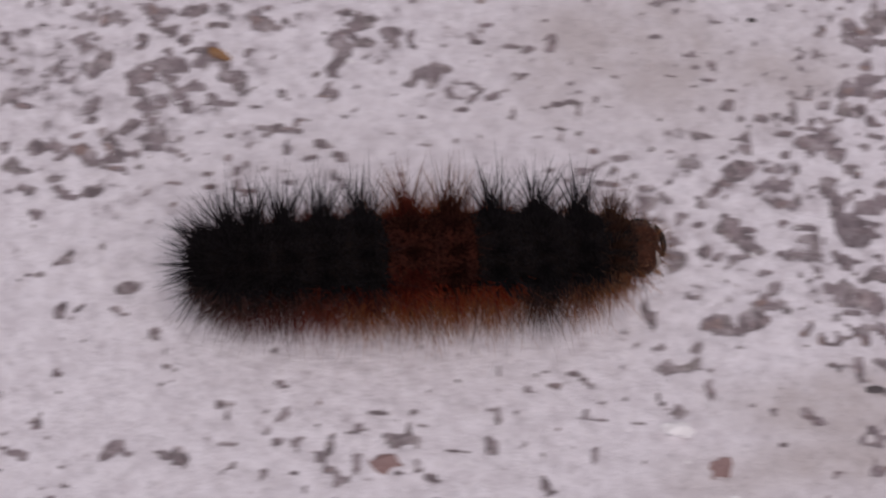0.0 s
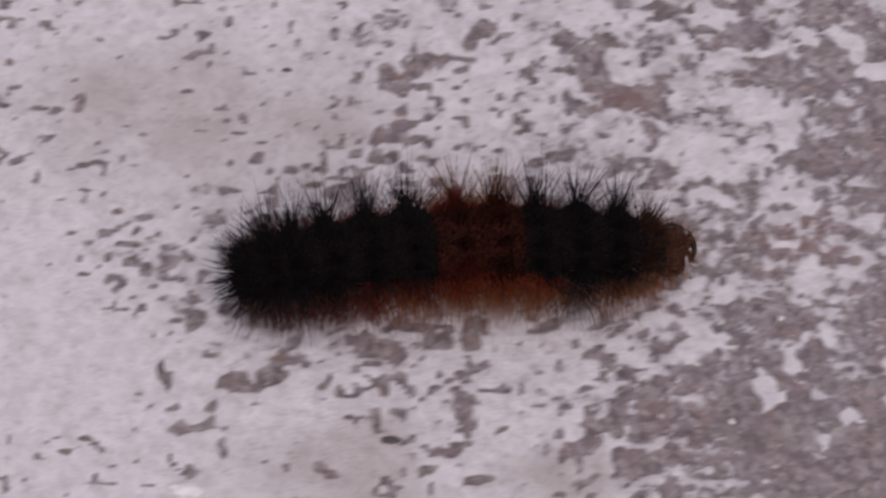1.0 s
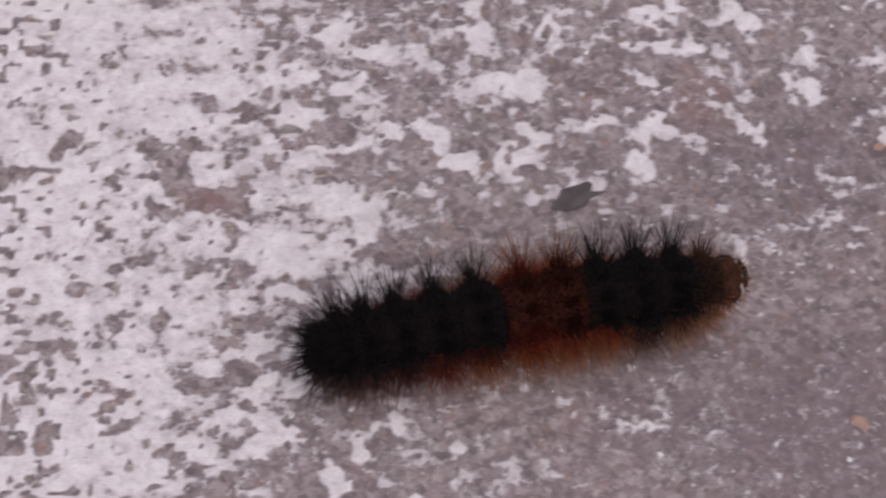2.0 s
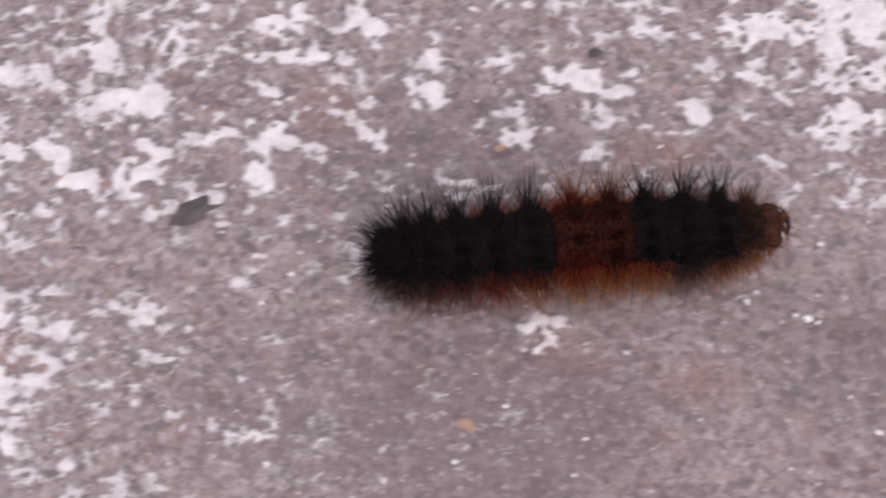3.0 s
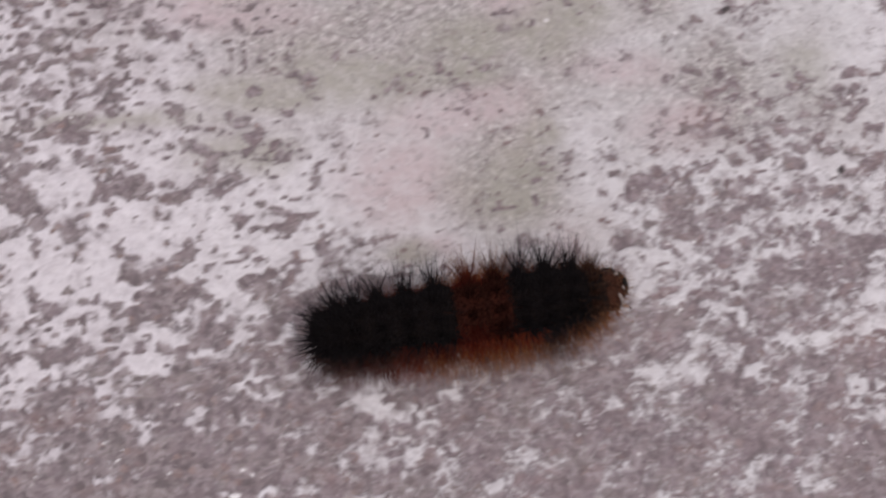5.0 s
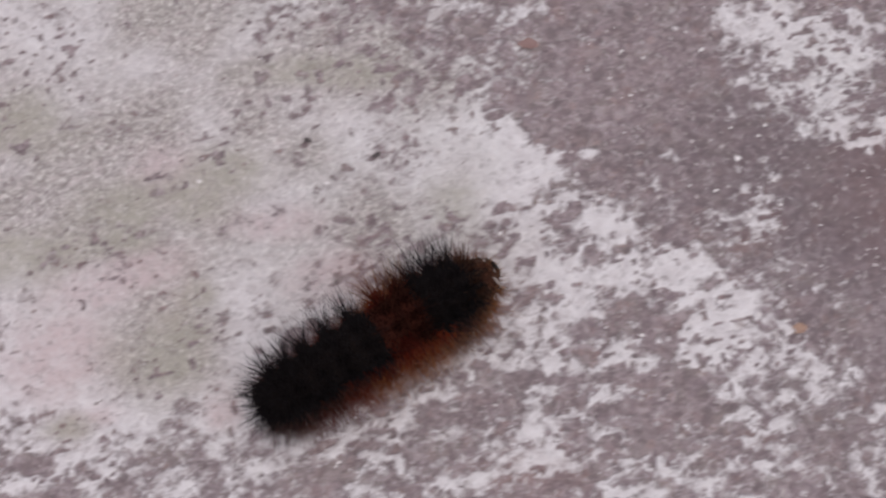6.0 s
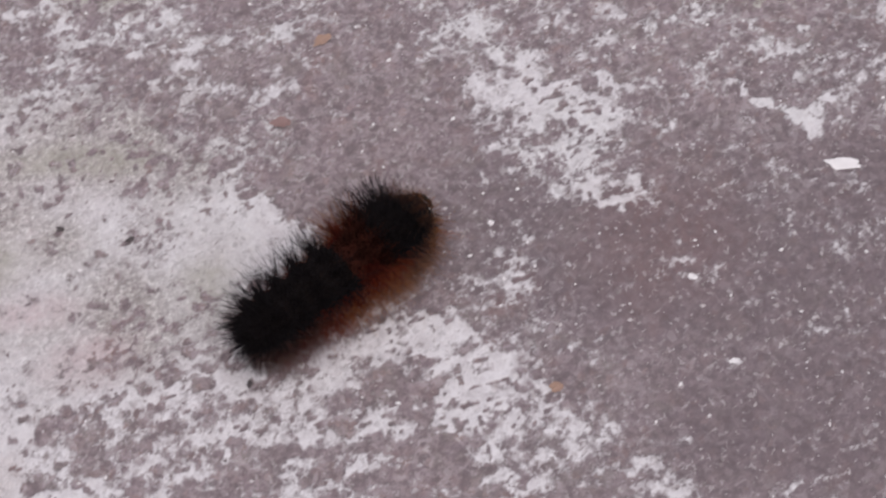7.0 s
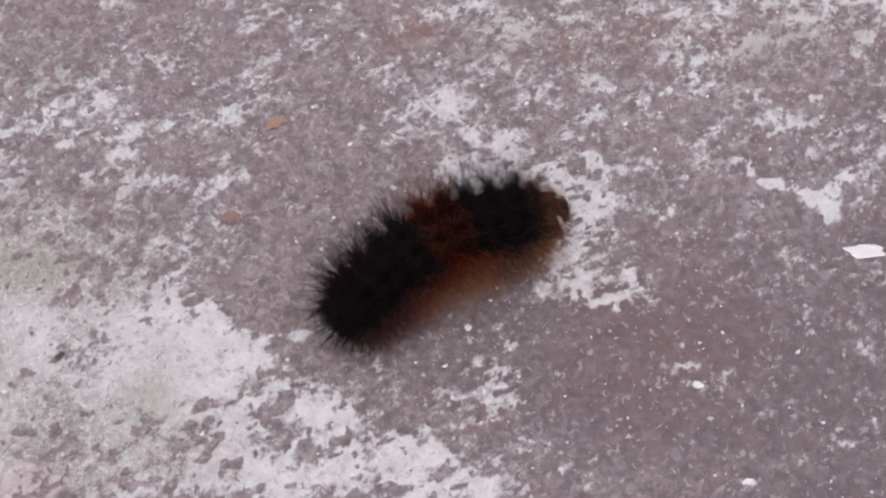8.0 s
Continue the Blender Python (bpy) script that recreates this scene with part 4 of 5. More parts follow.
# broad regions of darker bare concrete
DARK_BARE = [
    (19.60, -0.60, 2.20, 1.60, -14), (21.50, 1.60, 1.80, 2.20, -14), (-0.64, -3.24, 2.20, 0.90, -1), (4.75, -2.91, 2.10, 0.90, -3), (-0.64, -0.40, 1.61, 0.81, -3), (19.92, 1.49, 2.46, 1.85, -17), (17.92, 2.53, 2.05, 1.37, -14),
    (-9.67, -3.13, 0.32, 0.35, 6),
]
FERROUS = [
    (18.89, 2.15, 0.90, 0.82, -17), (19.85, 5.95, 0.34, 0.22, -18), (17.25, 6.87, 0.30, 0.22, -18), (8.56, 1.87, 0.54, 0.83, -4),
    (10.36, 1.08, 0.34, 0.30, -4), (1.92, -2.94, 0.48, 0.25, -3), (1.54, -0.30, 0.31, 0.20, -3), (4.49, -2.38, 0.62, 0.26, -3), (11.94, 2.53, 0.30, 0.18, -10),
    (9.84, 2.75, 0.41, 0.46, -10), (13.55, -0.61, 0.58, 0.28, -10), (-7.18, -0.96, 0.34, 0.25, 4), (0.51, -2.51, 0.36, 0.25, -1), (-1.99, 0.29, 0.31, 0.34, 0),
    (-5.50, -2.39, 0.34, 0.24, -1),
]
SMUDGES = [
    (-11.60, -1.42, 1.26, 0.68, 7), (-12.12, -1.28, 0.63, 0.36, 4),
    (-10.33, -5.42, 0.99, 0.30, 15), (-9.84, -4.69, 0.47, 0.27, 6), (-11.87, -1.63, 0.49, 0.24, 7), (-10.24, -1.42, 0.61, 0.31, 7), (-10.15, -4.85, 0.81, 0.31, 3), (-8.00, -4.85, 0.63, 0.21, 3),
    (19.33, 6.01, 1.24, 0.33, -17), (21.50, 5.30, 0.80, 0.40, -17),
]
STAINS = [
    (9.78, 1.79, 0.75, 0.83, -4), (8.42, 1.10, 0.34, 0.22, -4), (9.03, 4.15, 3.34, 1.52, -10), (9.44, 1.77, 0.67, 0.59, -10), (12.15, 2.95, 1.50, 0.69, -10),
    (10.38, 6.38, 1.32, 0.78, -14), (9.76, 2.88, 0.62, 0.85, -14), (12.39, 5.17, 1.79, 0.76, -14),
]


def lattice_noise(x, y, size, seed):
    """Smooth noise, 0 to 1, with bumps of that size."""
    table = np.random.RandomState(seed).rand(512, 512)
    u, v = x / size + 1000.37 * (seed % 7 + 1), y / size + 713.11 * (seed % 5 + 1)
    i, j = np.floor(u).astype(int), np.floor(v).astype(int)
    fu, fv = u - i, v - j
    fu, fv = fu * fu * (3 - 2 * fu), fv * fv * (3 - 2 * fv)
    a, b = table[i % 512, j % 512], table[(i + 1) % 512, j % 512]
    c, d = table[i % 512, (j + 1) % 512], table[(i + 1) % 512, (j + 1) % 512]
    return (a * (1 - fu) + b * fu) * (1 - fv) + (c * (1 - fu) + d * fu) * fv


def blob_sum(x, y, blobs, wobble, power=2.0):
    """How far inside any of the blobs a place is: 1 at the middle, 0 outside."""
    most = np.zeros_like(x)
    for bx, by, rx, ry, turn in blobs:
        near = np.nonzero((np.abs(x - bx) < 2.2 * max(rx, ry)) & (np.abs(y - by) < 2.2 * max(rx, ry)))
        dx, dy = x[near] - bx, y[near] - by
        c, s = math.cos(radians(turn)), math.sin(radians(turn))
        r = np.hypot((dx * c + dy * s) / rx, (dy * c - dx * s) / ry) + wobble[near]
        most[near] = np.maximum(most[near], np.exp(-np.maximum(r, 0) ** power * 0.69))
    return most


def coat_field(x, y):
    """Cover (above 0: coat), stain, how thin the coat is, darker bare places and rusty tinge, at places in cm."""
    weight, total = np.full_like(x, 1e-6), np.full_like(x, 0.45e-6)
    for px, py, c in COAT_START + COAT_MIDDLE + COAT_STAINED + COAT_EDGE + COAT_END:
        w = np.exp(-((x - px) ** 2 + (y - py) ** 2) / (2 * 0.62 ** 2))
        weight += w
        total += w * c
    c = total / weight
    # the straight edge where the coat ends
    side = ((x - 13.9) * 4.25 + (y - 4.4) * 3.4) / 5.443
    along = ((x - 13.9) * 3.4 - (y - 4.4) * 4.25) / 5.443
    band = np.exp(-(np.maximum(np.abs(along - 3.2) - 3.2, 0) / 1.2) ** 2)
    wave = (lattice_noise(x, y, 0.5, 31) - 0.5) * 0.18
    c = c - band * np.exp(-(np.maximum(side, 0) / 2.0) ** 2) * 0.42 / (1 + np.exp(-np.clip(side + wave, -2, 2) / 0.05))
    c = c + band * np.exp(-((side + 0.13 + wave) / 0.16) ** 2) * 0.17
    n = (0.30 * lattice_noise(x * 0.85, y * 1.2, 0.24, 3) + 0.48 * lattice_noise(x * 0.8, y * 1.25, 0.125, 4)
         + 0.22 * lattice_noise(x * 0.9, y * 1.2, 0.06, 5))
    # past the stained part the coat has come off in larger pieces
    later = np.maximum(np.clip((x - 6.5) / 3.0, 0, 1), 0.30 * np.clip((x + 8.0) / 2.5, 0, 1))
    big = (0.44 * lattice_noise(x * 0.8 + y * 0.25, y * 1.15, 0.34, 8) + 0.36 * lattice_noise(x * 0.85, y * 1.2, 0.15, 9)
           + 0.20 * lattice_noise(x * 0.9, y * 1.2, 0.06, 10))
    n = n * (1 - 0.6 * later) + big * 0.6 * later
    far = 0.55 * lattice_noise(x, y, 2.4, 6) + 0.45 * lattice_noise(x, y, 1.1, 7)
    wob = (lattice_noise(x, y, 0.16, 11) - 0.5) * 0.9 + (lattice_noise(x, y, 0.07, 12) - 0.5) * 0.6
    # the coat is whole at the start and breaks up further on
    broken = np.clip((x + 6.5) / 3.0, 0, 1)
    crumbled = np.clip((x - 9.0) / 2.5, 0, 1)
    cover = (c - 0.5) * 0.85 + (n - 0.5) * (0.9 + 0.55 * broken + 0.5 * crumbled) + (far - 0.5) * 0.12 + 0.06 - 0.14 * np.clip((x + 7.5) / 1.5, 0, 1) * (1 - crumbled) - 0.08 * crumbled
    pits = lattice_noise(x * 0.85, y * 1.1, 0.072, 41) * (0.72 + 0.42 * lattice_noise(x, y, 0.9, 42))
    cover = cover - np.clip((pits - 0.69 - 0.06 * np.clip((c - 0.6) / 0.3, 0, 1)) / 0.08, 0, 1) * (0.66 + 0.05 * broken)
    # the islands have ragged, wandering outlines
    sx = x + (lattice_noise(x, y, 0.20, 51) - 0.5) * 0.18 + (lattice_noise(x, y, 0.09, 52) - 0.5) * 0.13
    sy = y + (lattice_noise(x, y, 0.20, 53) - 0.5) * 0.14 + (lattice_noise(x, y, 0.09, 54) - 0.5) * 0.10
    patches = blob_sum(sx, sy, WHITE_MARKS, wob + 0.30 * np.clip((x - 8.0) / 2.0, 0, 1))
    cover = cover + np.maximum(patches - 0.30, 0) * (1.3 - 0.25 * broken - 0.42 * crumbled)
    # one thin run of coat, like a splash with arms
    cover = cover + np.maximum(blob_sum(x, y, STREAKS, wob * 0.35) - 0.25, 0) * 1.5
    chips = blob_sum(sx, sy, BARE_MARKS + WORN_SPOTS, wob + 0.12 * (1 - broken))
    cover = cover - np.maximum(chips - 0.42, 0) * 2.2
    stain = np.clip(blob_sum(x, y, STAINS, (lattice_noise(x, y, 0.6, 21) - 0.5) * 0.9) * 1.3 - 0.15, 0, 1)
    film = np.clip(blob_sum(x, y, FILMS, (lattice_noise(x, y, 0.8, 22) - 0.5) * 0.8) * 1.3 - 0.2, 0, 0.8)
    film = np.maximum(film, 0.50 * np.clip((x - 5.0) / 4.0, 0, 1) + 0.08 * np.clip((x + 8) / 3, 0, 1))
    grime = np.clip(blob_sum(x, y, DARK_BARE, (lattice_noise(x, y, 0.9, 23) - 0.5) * 0.7) * 1.3 - 0.15, 0, 1)
    ferrous = np.clip(blob_sum(x, y, FERROUS, (lattice_noise(x, y, 0.5, 24) - 0.5) * 0.9) * 1.2 - 0.2, 0, 1)
    soiled = np.clip(blob_sum(x, y, SMUDGES, (lattice_noise(x, y, 0.6, 25) - 0.5) * 0.9) * 1.3 - 0.15, 0, 1)
    olive = np.clip(blob_sum(x, y, OLIVE_MARKS, (lattice_noise(x, y, 0.5, 26) - 0.5) * 0.8) * 1.4 - 0.2, 0, 1)
    blush = np.clip(blob_sum(x, y, BLUSH_MARKS, (lattice_noise(x, y, 0.5, 27) - 0.5) * 0.8) * 1.4 - 0.2, 0, 1)
    return cover, stain, film, grime, ferrous, soiled, olive, blush


def ground_sheet():
    def lines(lo, hi, step):
        out = np.geomspace(0.1, 3000, 40)
        return np.concatenate([lo - out[::-1], np.arange(lo, hi + step / 2, step), hi + out])
    gx, gy = lines(-19.0, 24.5, 0.04), lines(-8.0, 10.5, 0.04)
    x, y = (a.ravel() for a in np.meshgrid(gx, gy))
    layers = coat_field(x, y)
    cover = layers[0]
    inside = (x > -19.5) & (x < 25) & (y > -8.5) & (y < 11)
    z = np.clip(cover, -0.25, 0.25) * 0.03 + (lattice_noise(x, y, 0.11, 41) - 0.5) * 0.016 + (lattice_noise(x, y, 0.06, 42) - 0.5) * 0.012
    z = np.where(inside, z - 0.012, -0.012)
    edge = np.maximum(np.maximum(-18.3 - x, x - 23.8), np.maximum(-7.3 - y, y - 9.8))
    outer = np.clip(edge / 0.6, 0, 1)
    layers = [a * (1 - outer) for a in layers] + [outer]
    me = bpy.data.meshes.new("ground")
    nx, ny = len(gx), len(gy)
    me.vertices.add(nx * ny)
    me.vertices.foreach_set("co", (np.stack([x, y, z], 1) * 0.01).ravel().astype(np.float32))
    i = (np.arange(ny - 1)[:, None] * nx + np.arange(nx - 1)[None, :]).ravel()
    quads = np.stack([i, i + 1, i + nx + 1, i + nx], 1)
    me.loops.add(quads.size)
    me.loops.foreach_set("vertex_index", quads.ravel().astype(np.int32))
    me.polygons.add(len(quads))
    me.polygons.foreach_set("loop_start", (np.arange(len(quads)) * 4).astype(np.int32))
    me.polygons.foreach_set("use_smooth", np.ones(len(quads), dtype=bool))
    for key, values in zip(("cover", "stain", "film", "grime", "ferrous", "soiled", "olive", "blush", "outer"), layers):
        me.attributes.new(key, "FLOAT", "POINT").data.foreach_set("value", values.astype(np.float32))
    me.update()
    me.validate()
    me.materials.append(CONCRETE)
    return tagged(new("ground", me), "mauve-grey concrete with a worn, flaking chalky white coat", "ground", kind="structure")


ground_sheet()


# ---- mesh helpers ----
def part(name, bm, mats, parent=None, label="", smooth=True):
    me = bpy.data.meshes.new(name)
    bm.to_mesh(me)
    bm.free()
    for m in mats if isinstance(mats, (list, tuple)) else (mats,):
        me.materials.append(m)
    if smooth:
        me.polygons.foreach_set("use_smooth", np.ones(len(me.polygons), dtype=bool))
    ob = new(name, me)
    ob.parent = parent
    return tagged(ob, label)


def spikes(name, roots, ways, lengths, radius, mat, parent, curl=0.15, label="", rng=None):
    """Many tapered, slightly bent bristles in one mesh."""
    verts, faces = [], []
    for p, w, ln in zip(roots, ways, lengths):
        w = Vector(w).normalized()
        a = w.orthogonal().normalized()
        b = w.cross(a)
        bend = (a * rng.uniform(-1, 1) + b * rng.uniform(-1, 1)) * curl * ln
        k = len(verts)
        for f, r in ((0, 1.0), (0.55, 0.75)):
            c = Vector(p) + w * ln * f + bend * f * f
            for j in range(3):
                an = j * 2.0944
                verts.append(c + (a * math.cos(an) + b * math.sin(an)) * radius * r)
        verts.append(Vector(p) + w * ln + bend)
        for j in range(3):
            j2 = (j + 1) % 3
            faces.append((k + j, k + j2, k + 3 + j2, k + 3 + j))
            faces.append((k + 3 + j, k + 3 + j2, k + 6))
    me = bpy.data.meshes.new(name)
    me.from_pydata([tuple(v) for v in verts], [], faces)
    along = me.attributes.new("along", "FLOAT", "POINT")
    along.data.foreach_set("value", [0, 0, 0, 0.55, 0.55, 0.55, 1] * len(lengths))
    me.materials.append(mat)
    ob = new(name, me)
    ob.parent = parent
    return tagged(ob, label)


def tube(bm, points, radii, sides=6):
    """A tapered tube along the points, closed at both ends."""
    rings = []
    for i, (p, r) in enumerate(zip(points, radii)):
        p = Vector(p)
        d = (Vector(points[min(i + 1, len(points) - 1)]) - Vector(points[max(i - 1, 0)])).normalized()
        a = d.orthogonal().normalized()
        b = d.cross(a)
        rings.append([bm.verts.new(p + (a * math.cos(k * math.tau / sides) + b * math.sin(k * math.tau / sides)) * r) for k in range(sides)])
    for r0, r1 in zip(rings, rings[1:]):
        for k in range(sides):
            bm.faces.new((r0[k], r0[(k + 1) % sides], r1[(k + 1) % sides], r1[k]))
    bm.faces.new(rings[0][::-1])
    bm.faces.new(rings[-1])


# ---- the caterpillar; x is forward, y to its left, metres ----
AXIS = 0.0043          # height of the body's axis over the ground
BODY = 0.0035          # radius of the bare body
SPOTS = (18, 48, 78, 112)   # where the tufts stand, in degrees from the top, on both sides


def ring_mesh(radius, length):
    """A plump body ring with a crease at each end."""
    bm = bmesh.new()
    profile = ((-0.5, 0.35), (-0.44, 0.80), (-0.28, 0.96), (0, 1.0), (0.28, 0.96), (0.44, 0.80), (0.5, 0.35))
    rings = []
    for f, r in profile:
        rings.append([bm.verts.new((f * length, math.sin(k * math.tau / 20) * radius * r, math.cos(k * math.tau / 20) * radius * r * 0.94)) for k in range(20)])
    for r0, r1 in zip(rings, rings[1:]):
        for k in range(20):
            bm.faces.new((r0[k], r0[(k + 1) % 20], r1[(k + 1) % 20], r1[k]))
    bm.faces.new(rings[0][::-1])
    bm.faces.new(rings[-1])
    return bm


def fan(rng, angle, lean, spread):
    """A direction out of the body at that angle from the top, leaning forward by lean degrees, scattered by spread."""
    a = radians(angle + rng.gauss(0, spread))
    f = radians(lean + rng.gauss(0, spread * (1.9 if abs(angle) > 70 else 1.05)))
    return Vector((math.sin(f), math.sin(a) * math.cos(f), math.cos(a) * math.cos(f)))


# name, place along the body from tail to head, size, lean, and the bristles: dorsal, lateral, fringe
RINGS = [
    (0.905, 0.73, 5, BROWN, BROWN, GOLDEN, AMBER, "brown-haired ring just behind the head"),
    (0.835, 0.87, 8, BLACK, BLACK, BROWN, AMBER, "black-haired front body ring with amber fringe"),
    (0.748, 0.97, 3, BLACK, BLACK, BLACK, BROWN, "black-haired front body ring, dark to the ground"),
    (0.655, 1.00, 0, BLACK, BLACK, RUST, AMBER, "black-haired front body ring with rusty fringe"),
    (0.565, 1.03, 0, BAND, BAND, RUST, AMBER, "rust-haired middle body ring"),
    (0.478, 1.03, 0, BAND, MIDRUST, RUST, AMBER, "rust-haired middle body ring"),
    (0.380, 1.00, 0, BLACK, BLACK, MIDRUST, AMBER, "black-haired rear body ring with rusty fringe"),
    (0.292, 0.94, 0, BLACK, BLACK, MIDRUST, RUST, "black-haired rear body ring with rusty fringe"),
    (0.212, 0.90, -3, BLACK, BLACK, BAND, MIDRUST, "black-haired rear body ring with rusty fringe"),
    (0.142, 0.83, -8, BLACK, BLACK, BLACK, MIDRUST, "black-haired rear body ring with brown fringe"),
    (0.095, 0.74, -20, BLACK, BLACK, BLACK, BROWN, "black-haired tail ring"),
    (0.062, 0.58, -58, BLACK, BLACK, BLACK, BLACK, "black-haired tail ring"),
]
TUFT_LABELS = {BLACK: "stiff black bristles", RUST: "rust-brown bristles", BAND: "dark rust bristles", MIDRUST: "red-brown bristles", AMBER: "amber fringe bristles", BROWN: "dark brown bristles", GOLDEN: "golden brown bristles"}


def build_ring(parent, index):
    place, size, lean, *coats, label = RINGS[index]
    rng = random.Random(100 + index)
    radius, length = BODY * size, (0.0034 if index == 11 else 0.0052)
    rusty = coats[0] is BAND
    seg = part("segment", ring_mesh(radius, length), RUST_SKIN if rusty else SKIN, parent, label)
    # short dense under-fur, in the colours of the tufts it stands between
    fur = {}
    for _ in range(500 if index == 0 else 1500):
        a, x = rng.uniform(-128, 128), rng.uniform(-0.5, 0.5) * length
        r = radius * (1 - 0.35 * abs(2 * x / length) ** 3)
        zone = min(range(4), key=lambda i: abs(abs(a) - (14 if a > 0 else 7) + rng.gauss(0, 5) - SPOTS[i]))
        roots, ways, lengths = fur.setdefault(coats[zone].name, ([], [], []))
        roots.append((x, math.sin(radians(a)) * r, math.cos(radians(a)) * r * 0.94))
        ways.append(fan(rng, a, lean * 0.6, 24))
        lengths.append(rng.uniform(0.0006, 0.0016) * size * (0.5 if -62 < a < 95 and index < 11 else 1.0) * (1.5 if (a < -62 or a > 95) and coats[3] is not BLACK else 1.0))
    if index == 11:
        # the brush at the tail's end
        roots, ways, lengths = fur[BLACK.name]
        for _ in range(420):
            w = Vector((-abs(rng.gauss(0.5, 0.45)), rng.gauss(0, 0.6), rng.gauss(0.15, 0.5))).normalized()
            roots.append(Vector((-length * 0.35, w.y * radius * 0.75, w.z * radius * 0.75)))
            ways.append(w)
            ln = rng.uniform(0.0012, 0.0022) if rng.random() < 0.8 else rng.uniform(0.0028, 0.0046)
            lengths.append(min(ln, (AXIS + w.z * radius * 0.75 - 0.0008) / max(0.05, -w.z)))
    for key, (roots, ways, lengths) in sorted(fur.items()):
        spikes("under_fur", roots, ways, lengths, 0.00005 if index == 11 else 0.00008, bpy.data.materials[key], seg, 0.2, rng=rng)
    for side in (-1, 1):
        # on its right flank the third row of tufts sits lower
        for a, mat, reach, count, spread in zip(SPOTS if side > 0 else (18, 48, 86, 112), coats, (0.0052, 0.0060, 0.0032 if side < 0 else 0.0016, 0.0042 if side < 0 else 0.0036 if rusty else 0.0024), (18, 19, 40, 150), (18, 19, 18, 20)):
            roots, ways, lengths = [], [], []
            for i in range(count + 70):
                w = fan(rng, a * side - (6 * side if a > 100 else 0), lean, (spread if i < count else spread * (0.6 if a < 60 else 1.4)) * (1.7 if index == 11 else 1.0))
                base = Vector((rng.gauss(0, 0.0004), math.sin(radians(a)) * side * radius, math.cos(radians(a)) * radius * 0.94))
                roots.append(base + Vector((0, rng.gauss(0, 0.0003), rng.gauss(0, 0.0003))))
                ways.append(w)
                ln = reach * (rng.uniform(0.75, 1.08) if i < count else rng.uniform(0.2, 0.45)) * (0.75 + 0.25 * size) * (0.72 if index == 0 else 1.0)
                # bristles that point down end at the ground
                if w.z < 0:
                    ln = min(ln, max(0.0008, (AXIS + base.z - 0.0002) / -w.z))
                lengths.append(ln)
            spikes("tuft", roots, ways, lengths, 0.000023 if a > 100 else 0.000036, mat, seg, 0.10, TUFT_LABELS[mat], rng=rng)
    # the upright fan on the flank away from the hump's shade: straight, even bristles from one wart
    roots, ways, lengths = [], [], []
    for _ in range(23):
        a, f = radians(64 + rng.gauss(0, 7)), radians(lean + rng.uniform(-34, 34))
        w = Vector((math.sin(f), math.sin(a) * math.cos(f), math.cos(a) * math.cos(f)))
        roots.append(Vector((rng.gauss(0, 0.00045), math.sin(radians(64)) * radius * 0.96, math.cos(radians(64)) * radius * 0.92)))
        ways.append(w)
        lengths.append(rng.uniform(0.0035, 0.0053) * (0.7 + 0.3 * size) * (0.75 if index == 0 else 1.0))
    # on the rusty rings the golden tone paints in light caught by thin hair
    spikes("tuft", roots, ways, lengths, 0.000042, GOLDEN if rusty else coats[1], seg, 0.05, TUFT_LABELS[GOLDEN if rusty else coats[1]], rng=rng)
    # long faint hair over the ground on both flanks, added for soft contact shade and blur
    roots, ways, lengths = [], [], []
    for i in range(140):
        side = -1 if i < 75 else 1
        a = rng.uniform(72, 116)
        w = fan(rng, a * side, lean, 14)
        base = Vector((rng.uniform(-0.5, 0.5) * length, math.sin(radians(a)) * side * radius, math.cos(radians(a)) * radius * 0.94))
        ln = rng.uniform(0.0030, 0.0062) * (0.5 if index == 0 else 0.4 + 0.6 * size) * (1.0 if side < 0 else 0.7)
        if w.z < 0:
            ln = min(ln, max(0.0008, (AXIS + base.z - 0.0002) / -w.z))
        roots.append(base)
        ways.append(w)
        lengths.append(ln)
    spikes("fine_hair", roots, ways, lengths, 0.000017, SHADE_HAIR, seg, 0.25, "faint mauve-brown trailing hairs that also stand for soft contact shade", rng=rng)
    # a sparse halo of thin, longer hair
    for coat, low, high in ((coats[1], 0, 75), (coats[3], 75, 112)):
        roots, ways, lengths = [], [], []
        for _ in range(14 if low == 0 else 110):
            a = rng.uniform(low, high) * rng.choice((-1, 1))
            w = fan(rng, a, lean, 16)
            base = Vector((rng.uniform(-0.5, 0.5) * length, math.sin(radians(a)) * radius, math.cos(radians(a)) * radius * 0.94))
            ln = rng.uniform(0.0034, 0.0064) * (0.5 if a > 60 else 1.0) * (0.5 if index == 0 else 0.35 + 0.65 * size)
            if w.z < 0:
                ln = min(ln, max(0.0008, (AXIS + base.z - 0.0002) / -w.z))
            roots.append(base)
            ways.append(w)
            lengths.append(ln)
        spikes("fine_hair", roots, ways, lengths, 0.000018, coat, seg, 0.22, "thin loose hairs", rng=rng)
    # legs: pointed on the first three rings, stumpy on four middle rings and the last
    if index < 3 or index in (5, 6, 7, 8, 11):
        for side in (-1, 1):
            bm = bmesh.new()
            top = Vector((0, side * radius * 0.55, -radius * 0.65))
            if index < 3:
                tube(bm, (top, top + Vector((0.0006, side * 0.0007, -0.0010)), (0.0012, side * 0.0022, -AXIS + 0.0001)), (0.0006, 0.00045, 0.0001))
                part("leg", bm, HEAD, seg, "small pointed black leg")
            else:
                foot = Vector((0.0001, side * radius * 0.6, -AXIS + 0.0002))
                tube(bm, (top, (top + foot) / 2, foot, foot - Vector((0, 0, 0.0002))), (0.0010, 0.0008, 0.0009, 0.0007), 8)
